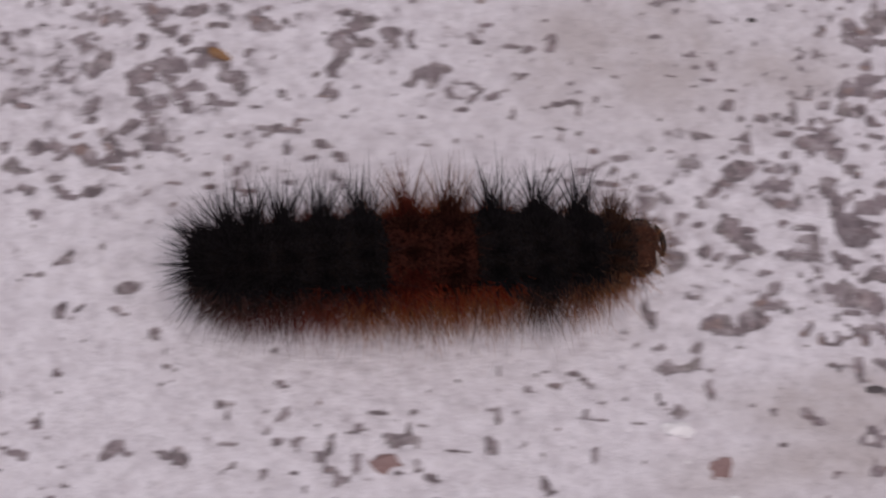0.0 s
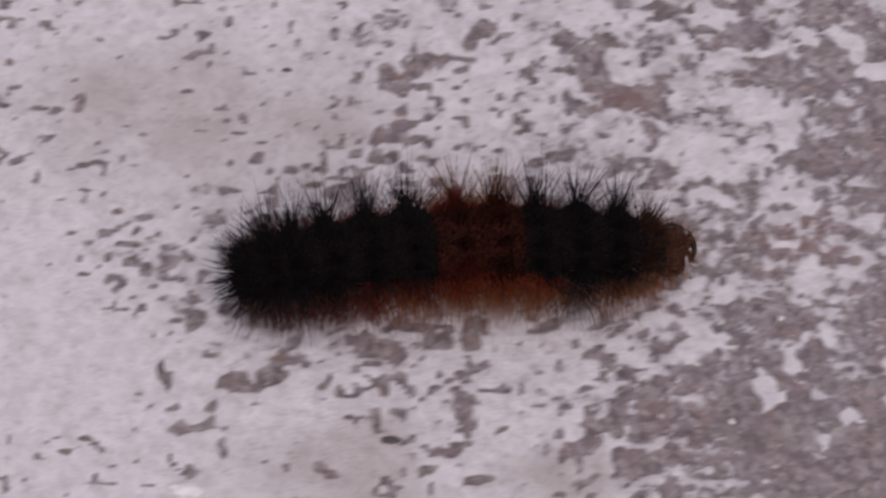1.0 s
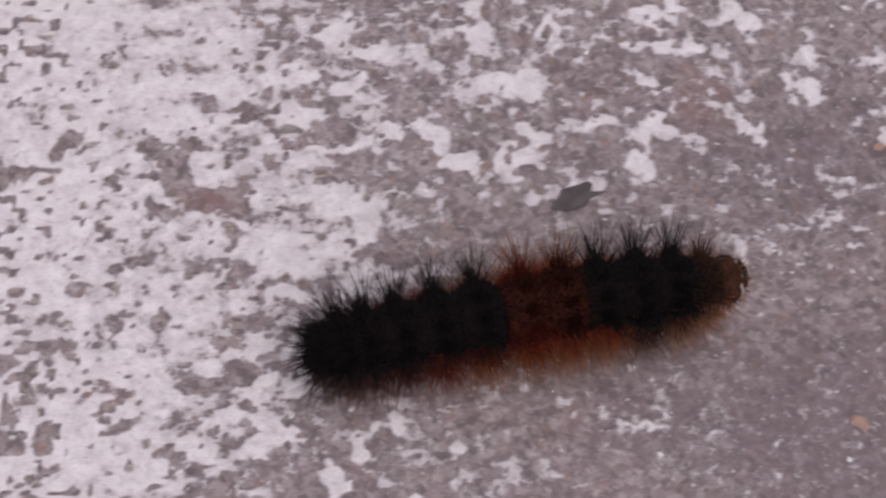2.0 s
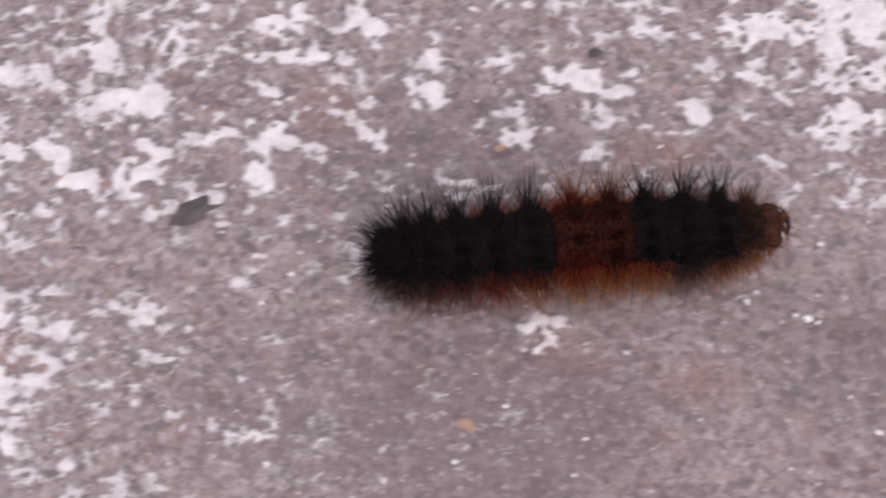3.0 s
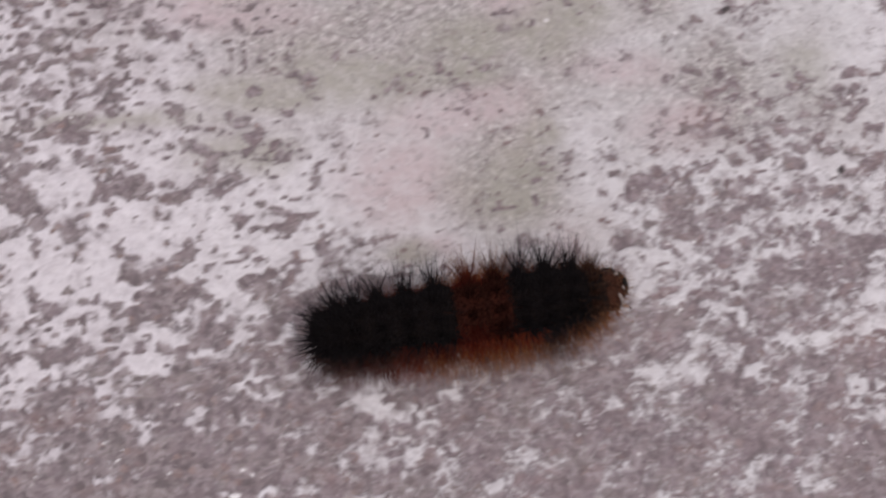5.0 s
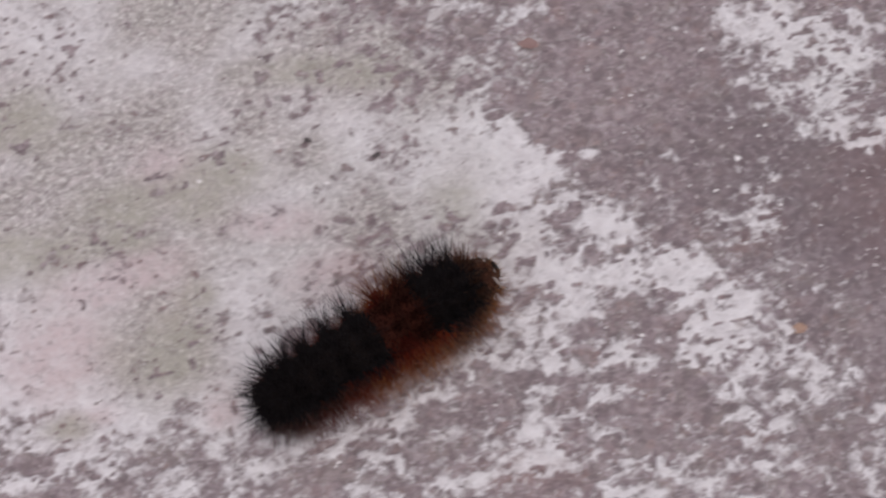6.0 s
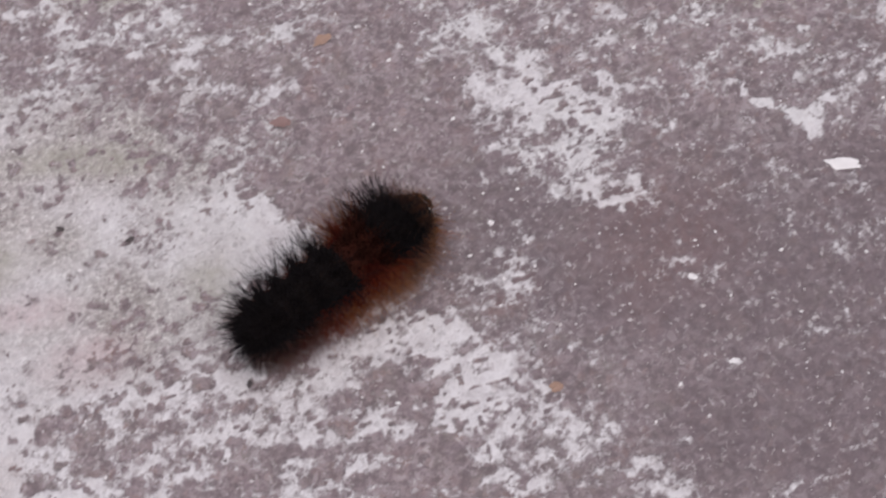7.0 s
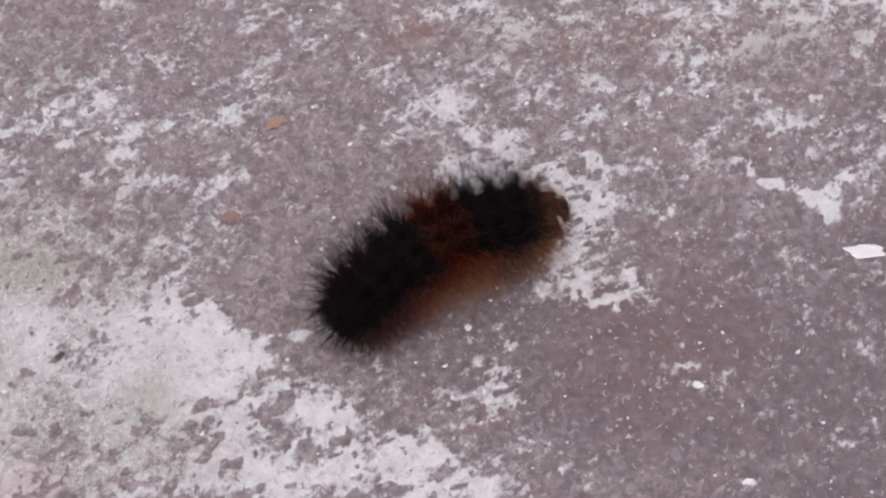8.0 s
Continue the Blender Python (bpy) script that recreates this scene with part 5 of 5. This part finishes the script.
                part("proleg", bm, LEG, seg, "stumpy brown proleg")
    return seg


def build_head(parent):
    bm = bmesh.new()
    bmesh.ops.create_uvsphere(bm, u_segments=24, v_segments=16, radius=0.0024)
    for v in bm.verts:
        v.co.x *= 0.86
        v.co.z *= 1.08
        # the furrow between the two halves of the capsule
        v.co *= 1 - 0.16 * math.exp(-(v.co.y / 0.00035) ** 2) * (1 if v.co.z > -0.0006 else 0.2)
    head = part("head", bm, FACE, parent, "shiny brown head capsule")
    # the black rim round the front of the capsule
    bm = bmesh.new()
    rim = [radians(a) for a in (112, 90, 66, 42, 18, -6, -26)]
    tube(bm, [(math.cos(a) * 0.00215, math.sin(a) * 0.00235, 0.00085 - 0.0009 * max(0.0, -math.sin(a))) for a in rim], (0.00010, 0.00024, 0.00030, 0.00032, 0.00032, 0.00026, 0.00010), 8)
    part("brow", bm, HEAD, head, "glossy black rim round the head")
    bm = bmesh.new()
    bmesh.ops.create_uvsphere(bm, u_segments=14, v_segments=10, radius=0.00095, matrix=Matrix.Translation((0.0011, 0, -0.0013)) @ Matrix.Diagonal((0.8, 1.3, 0.8, 1)))
    part("mouth", bm, PALE, head, "pale brown mouthparts")
    rng = random.Random(77)
    for side in (-1, 1):
        # pale bars down the side of the face
        for ax in (46,):
            bm = bmesh.new()
            points = []
            for i in range(6):
                el = radians(58 - 22 * i)
                r = 0.00228 * (1 + 0.02 * math.sin(i))
                points.append((math.cos(el) * math.cos(radians(ax)) * r * 0.87, side * math.cos(el) * math.sin(radians(ax)) * r, math.sin(el) * r * 1.08))
            tube(bm, points, (0.00008, 0.00022, 0.00030, 0.00028, 0.00020, 0.00008), 8)
            part("face_bar", bm, STRIPE, head, "dull grey bar down the face")
        bm = bmesh.new()
        bmesh.ops.create_uvsphere(bm, u_segments=12, v_segments=8, radius=0.0008, matrix=Matrix.Translation((0.0004, side * 0.0014, -0.0012)) @ Matrix.Diagonal((1.0, 0.6, 0.8, 1)))
        part("cheek", bm, PALE, head, "brown cheek")
        bm = bmesh.new()
        tube(bm, ((0.0013, side * 0.0014, -0.0011), (0.0020, side * 0.0017, -0.0014), (0.0025, side * 0.0018, -0.0019)), (0.00028, 0.0002, 0.00008))
        part("antenna", bm, PALE, head, "short pale antenna")
        for k in range(4):
            bm = bmesh.new()
            an = radians(-70 + 40 * k)
            bmesh.ops.create_icosphere(bm, subdivisions=2, radius=0.00016, matrix=Matrix.Translation((0.0013 + 0.0002 * math.cos(an), side * (0.00150 - 0.0003 * math.cos(an)), -0.0006 + 0.0004 * math.sin(an))))
            part("eyelet", bm, HEAD, head)
    roots, ways, lengths = [], [], []
    for _ in range(190):
        w = fan(rng, rng.uniform(-115, 115), rng.uniform(-10, 55), 15)
        roots.append(w * 0.0021)
        ways.append(w)
        lengths.append(rng.uniform(0.0006, 0.0020))
    spikes("face_hair", roots, ways, lengths, 0.000025, GOLDEN, head, rng=rng)
    return head


caterpillar = tagged(new("caterpillar"), "woolly black caterpillar with a rust middle band, crawling on concrete", "caterpillar")
HEAD_OB = build_head(caterpillar)
SEGMENTS = [build_ring(caterpillar, i) for i in range(len(RINGS))]


# ---- loose things on the concrete ----
def grain(name, x, y, sx, sy, sz, turn, mat, label, seed, category="grain", sink=0.35):
    """A small broken mineral grain, half bedded in the surface; sizes in mm, place in cm."""
    rng = random.Random(seed)
    bm = bmesh.new()
    bmesh.ops.create_icosphere(bm, subdivisions=2, radius=1)
    for v in bm.verts:
        v.co *= 1 + 0.75 * noise.noise(v.co * 1.6 + Vector((seed * 3.7, 0, 0))) + rng.uniform(-0.16, 0.16)
        v.co = Vector((v.co.x * sx, v.co.y * sy, v.co.z * sz)) * 0.0005
    ob = part(name, bm, mat, smooth=False)
    ob.matrix_basis = pose(x / 100, y / 100, sz * 0.0005 * (0.75 - sink), 0, 0, turn)
    return tagged(ob, label, category, group="grit on the concrete")


AMBER_STONE = plain_material("amber_mineral", (0.30, 0.15, 0.06), (0.20, 0.10, 0.05), 0.5)
RED_STONE = plain_material("reddish_mineral", (0.31, 0.20, 0.19), (0.26, 0.16, 0.15), 0.7)
DARK_STONE = plain_material("dark_mineral", (0.060, 0.049, 0.051), (0.115, 0.095, 0.098), 0.7)
WHITE_STONE = plain_material("white_quartz", (0.90, 0.87, 0.88), (0.80, 0.77, 0.78), 0.15)
TAN_STONE = plain_material("tan_mineral", (0.41, 0.265, 0.20), (0.35, 0.225, 0.18), 0.7)
STRAW = plain_material("dry_straw", (0.78, 0.62, 0.54), (0.66, 0.48, 0.40), 0.5)

grain("amber_grain", -15.45, -1.95, 1.9, 1.0, 0.4, -25, AMBER_STONE, "amber brown mineral grain bedded in chalky concrete", 1)
# this quartz speck is oversized and white to give a glint and its bloom
grain("quartz_grain", -11.30, -5.16, 2.3, 1.3, 1.3, 5, WHITE_STONE, "white quartz speck on pale concrete, enlarged for its bright glint", 2, sink=0.2)
grain("reddish_grain", -10.90, -5.46, 2.0, 1.7, 0.35, 40, RED_STONE, "dull reddish stone chip in pale concrete", 3, sink=0.6)
grain("reddish_grain", -13.79, -5.69, 2.4, 1.6, 0.35, 10, RED_STONE, "dull reddish stone chip in pale concrete", 4, sink=0.6)
grain("orange_grain", -0.64, -3.30, 2.0, 1.3, 0.5, -40, TAN_STONE, "orange tan grain in grey concrete", 5, sink=0.5)
grain("orange_grain", 4.33, -3.08, 1.5, 0.9, 0.3, 20, TAN_STONE, "orange tan grain in grey concrete", 6, sink=0.5)
grain("dark_debris", -3.41, -0.87, 5.2, 2.4, 0.5, 22, DARK_STONE, "flat dark crumb lying on grey concrete", 7, "crumb")
grain("dark_grain", 1.04, 0.93, 1.7, 0.9, 0.8, 10, DARK_STONE, "dark mineral grain on grey concrete", 8)
grain("reddish_flake", 14.74, 5.02, 2.4, 1.6, 0.3, -20, RED_STONE, "thin reddish stone flake in concrete", 9, "flake", sink=0.6)
grain("tan_flake", 15.49, 6.08, 2.4, 1.3, 0.3, 20, TAN_STONE, "thin tan stone flake in concrete", 10, "flake", sink=0.6)
grain("white_flake", 21.27, 2.53, 4.6, 1.5, 0.2, -20, WHITE_STONE, "bright white chip of coat on bare concrete", 11, "flake")
grain("dark_grain", 12.58, 3.88, 1.1, 0.6, 0.5, 30, DARK_STONE, "dark mineral grain on stained concrete", 12)
grain("dark_grain", 11.77, 4.26, 1.0, 0.6, 0.6, -20, DARK_STONE, "dark mineral grain on stained concrete", 13)
grain("dark_grain", 13.61, 1.58, 0.9, 0.7, 0.5, 60, DARK_STONE, "dark mineral grain on stained concrete", 14)
grain("tan_grain", 17.09, 0.58, 1.6, 1.1, 0.5, 0, TAN_STONE, "tan grain at the edge of the coat", 15)
grain("pale_grain", 6.13, -1.63, 1.1, 0.9, 0.5, 0, WHITE_STONE, "pale quartz grain on grey concrete", 16)
grain("pale_grain", 3.08, -2.24, 0.9, 0.7, 0.5, 0, WHITE_STONE, "pale quartz grain on grey concrete", 17)
grain("dark_grain", -9.49, -4.60, 1.8, 0.7, 0.5, 5, DARK_STONE, "dark mineral grain on pale concrete", 18)
grain("white_flake", 19.03, 1.54, 1.3, 0.8, 0.3, -30, WHITE_STONE, "small white chip of coat on bare concrete", 19, "flake")
grain("white_flake", 19.18, 0.35, 1.2, 0.7, 0.3, 0, WHITE_STONE, "small white chip of coat on bare concrete", 20, "flake")
grain("tan_grain", -0.09, -0.20, 1.2, 0.8, 0.4, 10, TAN_STONE, "tan mineral grain bedded in grey concrete", 41, sink=0.5)
grain("tan_grain", 0.97, -1.27, 1.0, 0.8, 0.4, -20, TAN_STONE, "tan mineral grain bedded in grey concrete", 42, sink=0.5)
grain("tan_grain", 0.67, -1.97, 1.3, 0.8, 0.4, 30, TAN_STONE, "tan mineral grain bedded in grey concrete", 43, sink=0.5)
grain("dark_grain", -10.50, -0.94, 0.9, 0.4, 0.3, 5, DARK_STONE, "tiny dark grain on pale concrete", 21)

# bright quartz grains scattered over the bare part beyond the coat's edge
first = grain("quartz_grain", 16.9, 2.9, 0.8, 0.6, 0.5, 10, WHITE_STONE, "bright quartz grain standing out of bare concrete", 31)
rng = random.Random(5)
for i in range(80):
    x, y = rng.uniform(14.5, 22.5), rng.uniform(-1.5, 6.5)
    if (x - 13.9) * 4.25 + (y - 4.4) * 3.4 > 0.8:
        twin = copy_thing(first, pose(x / 100, y / 100, 0.00009, 0, 0, rng.uniform(0, 360)))
        k = rng.uniform(0.22, 0.65)
        twin.scale = (k, k * rng.uniform(0.6, 1.0), k)

# a dry straw splinter
bm = bmesh.new()
tube(bm, [(-0.0023, 0, 0.0003), (-0.0009, 0.0002, 0.0007), (0.0007, 0.0001, 0.0008), (0.0022, -0.0002, 0.0004)], (0.0001, 0.00026, 0.00022, 0.00006), 6)
straw = part("straw_splinter", bm, STRAW)
straw.matrix_basis = pose(0.0476, -0.0169, 0.0, 0, 0, 36)
straw.scale = (0.8, 0.9, 0.8)
tagged(straw, "short dry straw splinter lying on grey concrete", "splinter")


def loose_sand():
    """Countless sand grains, standing a little out of the cement."""
    rng = np.random.RandomState(9)
    count = 22000
    px, py = rng.uniform(-18.5, 24, count), rng.uniform(-7.5, 10, count)
    cover = coat_field(px, py)[0]
    keep = (cover < -0.02) | (rng.rand(count) < 0.25)
    px, py = px[keep], py[keep]
    base = np.array([(1, 0, 0), (-1, 0, 0), (0, 1, 0), (0, -1, 0), (0, 0, 1), (0, 0, -1)], float)
    tris = ((0, 2, 4), (2, 1, 4), (1, 3, 4), (3, 0, 4), (2, 0, 5), (1, 2, 5), (3, 1, 5), (0, 3, 5))
    verts, faces = [], []
    for x, y in zip(px, py):
        r = 0.00007 + 0.00025 * rng.rand() ** 4
        v = base * (0.6 + 0.8 * rng.rand(6, 1)) * r * np.array((1.25, 0.9, 0.6))
        an = rng.rand() * math.tau
        c, s = math.cos(an), math.sin(an)
        k = len(verts)
        for a, b, h in v:
            verts.append((x / 100 + a * c - b * s, y / 100 + a * s + b * c, h - 0.00007))
        faces.extend((k + a, k + b, k + d) for a, b, d in tris)
    me = bpy.data.meshes.new("sand")
    me.from_pydata(verts, [], faces)
    me.materials.append(GRAIN)
    return tagged(new("sand", me), "pale and grey sand grains standing out of worn cement", "sand", kind="stuff")


loose_sand()

# ---- how it crawls ----
# second, bend of each half in degrees, length of the front and of the rear half
BEND_START = [
    (0.0, 0.7, 0.0212, 0.0194),
    (0.1, 2.0, 0.0222, 0.0192),
    (0.2, 3.7, 0.0219, 0.0197),
    (0.3, 6.3, 0.0211, 0.0198),
    (0.4, 7.0, 0.0213, 0.0193),
    (0.5, 3.7, 0.0215, 0.0200),
    (0.6, -0.4, 0.0209, 0.0211),
    (0.7, -2.0, 0.0211, 0.0205),
    (0.8, -5.0, 0.0216, 0.0204),
    (0.9, -9.3, 0.0212, 0.0219),
    (1.0, -9.0, 0.0209, 0.0220),
    (1.1, -4.7, 0.0219, 0.0208),
    (1.2, -0.7, 0.0232, 0.0206),
]
BEND_MIDDLE = [
    (2.3, -4.1, 0.0208, 0.0251),
    (2.4, -1.9, 0.0197, 0.0233),
    (2.5, -4.0, 0.0206, 0.0221),
    (2.6, -9.9, 0.0215, 0.0226),
    (2.7, -11.1, 0.0211, 0.0233),
    (2.8, -5.8, 0.0212, 0.0223),
    (2.9, -2.0, 0.0222, 0.0218),
    (3.0, -1.8, 0.0216, 0.0228),
    (3.1, 0.8, 0.0202, 0.0229),
    (3.2, 5.3, 0.0198, 0.0225),
    (3.3, 5.9, 0.0191, 0.0234),
    (3.4, 4.3, 0.0179, 0.0238),
    (3.5, 1.9, 0.0180, 0.0225),
    (3.6, -4.2, 0.0188, 0.0223),
    (3.7, -7.8, 0.0187, 0.0233),
    (3.8, -3.9, 0.0184, 0.0224),
    (3.9, 0.6, 0.0190, 0.0210),
    (4.0, 0.5, 0.0189, 0.0219),
    (4.1, -0.9, 0.0176, 0.0229),
    (4.2, 0.3, 0.0171, 0.0213),
]
BEND_TURN = [
    (5.3, 1.3, 0.0158, 0.0192),
    (5.4, 7.7, 0.0146, 0.0204),
    (5.5, 8.9, 0.0133, 0.0211),
    (5.6, 4.5, 0.0122, 0.0200),
    (5.7, 2.9, 0.0130, 0.0184),
    (5.8, 3.9, 0.0135, 0.0185),
    (5.9, 1.1, 0.0128, 0.0193),
    (6.0, -2.3, 0.0121, 0.0193),
    (6.1, -5.8, 0.0124, 0.0190),
    (6.2, -11.6, 0.0129, 0.0190),
    (6.3, -11.8, 0.0126, 0.0185),
    (6.4, -5.9, 0.0128, 0.0174),
    (6.5, -2.3, 0.0133, 0.0175),
    (6.6, -1.4, 0.0126, 0.0182),
]
BEND_END = [
    (6.7, 2.7, 0.0115, 0.0177),
    (6.8, 8.5, 0.0108, 0.0171),
    (6.9, 7.9, 0.0101, 0.0175),
    (7.0, 3.7, 0.0093, 0.0178),
    (7.1, 3.6, 0.0087, 0.0172),
    (7.2, 5.3, 0.0087, 0.0166),
    (7.3, 4.9, 0.0090, 0.0161),
    (7.4, 3.1, 0.0089, 0.0154),
    (7.5, -2.8, 0.0089, 0.0152),
    (7.6, -10.7, 0.0096, 0.0152),
    (7.7, -14.0, 0.0102, 0.0153),
    (7.8, -13.4, 0.0101, 0.0155),
    (7.9, -16.2, 0.0108, 0.0152),
    (8.0, -26.2, 0.0130, 0.0144),
]


def motions():
    # the middle of the body on the ground and its heading
    CRAWL = [
        (0.0, pose(-0.13653, -0.03970, 0, 0, 0, 8.5)),
        (0.1, pose(-0.13199, -0.03840, 0, 0, 0, 10.9)),
        (0.2, pose(-0.12690, -0.03720, 0, 0, 0, 12.6)),
        (0.3, pose(-0.12213, -0.03610, 0, 0, 0, 13.0)),
        (0.4, pose(-0.11769, -0.03505, 0, 0, 0, 13.9)),
        (0.5, pose(-0.11283, -0.03378, 0, 0, 0, 14.4)),
        (0.6, pose(-0.10801, -0.03225, 0, 0, 0, 13.5)),
        (0.7, pose(-0.10340, -0.03129, 0, 0, 0, 12.3)),
        (0.8, pose(-0.09851, -0.03053, 0, 0, 0, 10.8)),
        (0.9, pose(-0.09317, -0.02958, 0, 0, 0, 8.8)),
        (1.0, pose(-0.08864, -0.02872, 0, 0, 0, 7.1)),
        (1.1, pose(-0.08476, -0.02823, 0, 0, 0, 7.3)),
        (1.2, pose(-0.08027, -0.02745, 0, 0, 0, 8.5)),
        (2.3, pose(-0.02594, -0.01876, 0, 0, 0, 11.6)),
        (2.4, pose(-0.02184, -0.01735, 0, 0, 0, 9.8)),
        (2.5, pose(-0.01786, -0.01763, 0, 0, 0, 8.4)),
        (2.6, pose(-0.01338, -0.01734, 0, 0, 0, 6.5)),
        (2.7, pose(-0.00838, -0.01623, 0, 0, 0, 3.6)),
        (2.8, pose(-0.00352, -0.01557, 0, 0, 0, 2.1)),
        (2.9, pose(0.00137, -0.01513, 0, 0, 0, 3.0)),
        (3.0, pose(0.00654, -0.01440, 0, 0, 0, 3.4)),
        (3.1, pose(0.01113, -0.01370, 0, 0, 0, 3.7)),
        (3.2, pose(0.01542, -0.01327, 0, 0, 0, 7.0)),
        (3.3, pose(0.02059, -0.01223, 0, 0, 0, 10.9)),
        (3.4, pose(0.02546, -0.01056, 0, 0, 0, 12.3)),
        (3.5, pose(0.02939, -0.00928, 0, 0, 0, 13.0)),
        (3.6, pose(0.03366, -0.00823, 0, 0, 0, 13.5)),
        (3.7, pose(0.03861, -0.00718, 0, 0, 0, 12.0)),
        (3.8, pose(0.04311, -0.00646, 0, 0, 0, 10.0)),
        (3.9, pose(0.04708, -0.00573, 0, 0, 0, 10.3)),
        (4.0, pose(0.05158, -0.00452, 0, 0, 0, 11.7)),
        (4.1, pose(0.05597, -0.00281, 0, 0, 0, 12.0)),
        (4.2, pose(0.06010, -0.00211, 0, 0, 0, 11.7)),
        (5.3, pose(0.10235, 0.00467, 0, 0, 0, 1.8)),
        (5.4, pose(0.10609, 0.00621, 0, 0, 0, 10.2)),
        (5.5, pose(0.10991, 0.00737, 0, 0, 0, 15.3)),
        (5.6, pose(0.11321, 0.00891, 0, 0, 0, 17.2)),
        (5.7, pose(0.11586, 0.00956, 0, 0, 0, 21.6)),
        (5.8, pose(0.11827, 0.01187, 0, 0, 0, 23.8)),
        (5.9, pose(0.12137, 0.01303, 0, 0, 0, 23.2)),
        (6.0, pose(0.12458, 0.01405, 0, 0, 0, 21.4)),
        (6.1, pose(0.12876, 0.01544, 0, 0, 0, 19.3)),
        (6.2, pose(0.13141, 0.01555, 0, 0, 0, 15.2)),
        (6.3, pose(0.13554, 0.01681, 0, 0, 0, 11.9)),
        (6.4, pose(0.13749, 0.01902, 0, 0, 0, 11.9)),
        (6.5, pose(0.13817, 0.01858, 0, 0, 0, 13.3)),
        (6.6, pose(0.14132, 0.01912, 0, 0, 0, 14.8)),
        (6.7, pose(0.14520, 0.02175, 0, 0, 0, 16.8)),
        (6.8, pose(0.14793, 0.02271, 0, 0, 0, 19.8)),
        (6.9, pose(0.15018, 0.02431, 0, 0, 0, 23.3)),
        (7.0, pose(0.15253, 0.02644, 0, 0, 0, 26.2)),
        (7.1, pose(0.15497, 0.02874, 0, 0, 0, 30.8)),
        (7.2, pose(0.15582, 0.03020, 0, 0, 0, 39.2)),
        (7.3, pose(0.15637, 0.03182, 0, 0, 0, 43.2)),
        (7.4, pose(0.15792, 0.03441, 0, 0, 0, 42.1)),
        (7.5, pose(0.16016, 0.03542, 0, 0, 0, 38.0)),
        (7.6, pose(0.16169, 0.03617, 0, 0, 0, 33.0)),
        (7.7, pose(0.16316, 0.03694, 0, 0, 0, 29.3)),
        (7.8, pose(0.16536, 0.03740, 0, 0, 0, 25.3)),
        (7.9, pose(0.16738, 0.03744, 0, 0, 0, 19.5)),
        (8.0, pose(0.16864, 0.03733, 0, 0, 0, 12.7)),
    ]
    walk(caterpillar, CRAWL)
    bends = BEND_START + BEND_MIDDLE + BEND_TURN + BEND_END
    times = [b[0] for b in bends]

    def spot(t, u):
        """The pose of the body's axis at u, from tail 0 to head 1, in the caterpillar's space."""
        bend, front, rear = (float(np.interp(t, times, [b[k] for b in bends])) for k in (1, 2, 3))
        half = front if u > 0.5 else rear
        s = (u - 0.5) * 2 * half
        k = radians(bend) / half
        k = k if abs(k) > 1e-4 else 1e-4
        # the ripple of the walk runs from tail to head
        ripple = 0.00015 * math.sin(math.tau * (1.7 * t - 1.3 * u)) * (1 if 0.05 < u < 0.9 else 0.4)
        # as the wave passes, the back humps in the middle, then behind the head
        sway = max(-12.0, min(9.0, bend))
        hump = -sway * (math.exp(-((u - 0.5) / 0.2) ** 2) - 0.9 * math.exp(-((u - 0.78) / 0.13) ** 2))
        ripple += max(-0.0002, 0.00006 * hump)
        drop = -0.0003 * max(0.0, (u - 0.9) / 0.1) - 0.0006 * max(0.0, (0.08 - u) / 0.08)
        return pose(math.sin(k * s) / k, (1 - math.cos(k * s)) / k, AXIS + ripple + drop, 0, 0, math.degrees(k * s))

    steps = [round(0.1 * i, 1) for i in range(81)]
    for ob, u in [(HEAD_OB, 0.962)] + [(seg, r[0]) for seg, r in zip(SEGMENTS, RINGS)]:
        walk(ob, [(t, spot(t, u)) for t in steps])


motions()
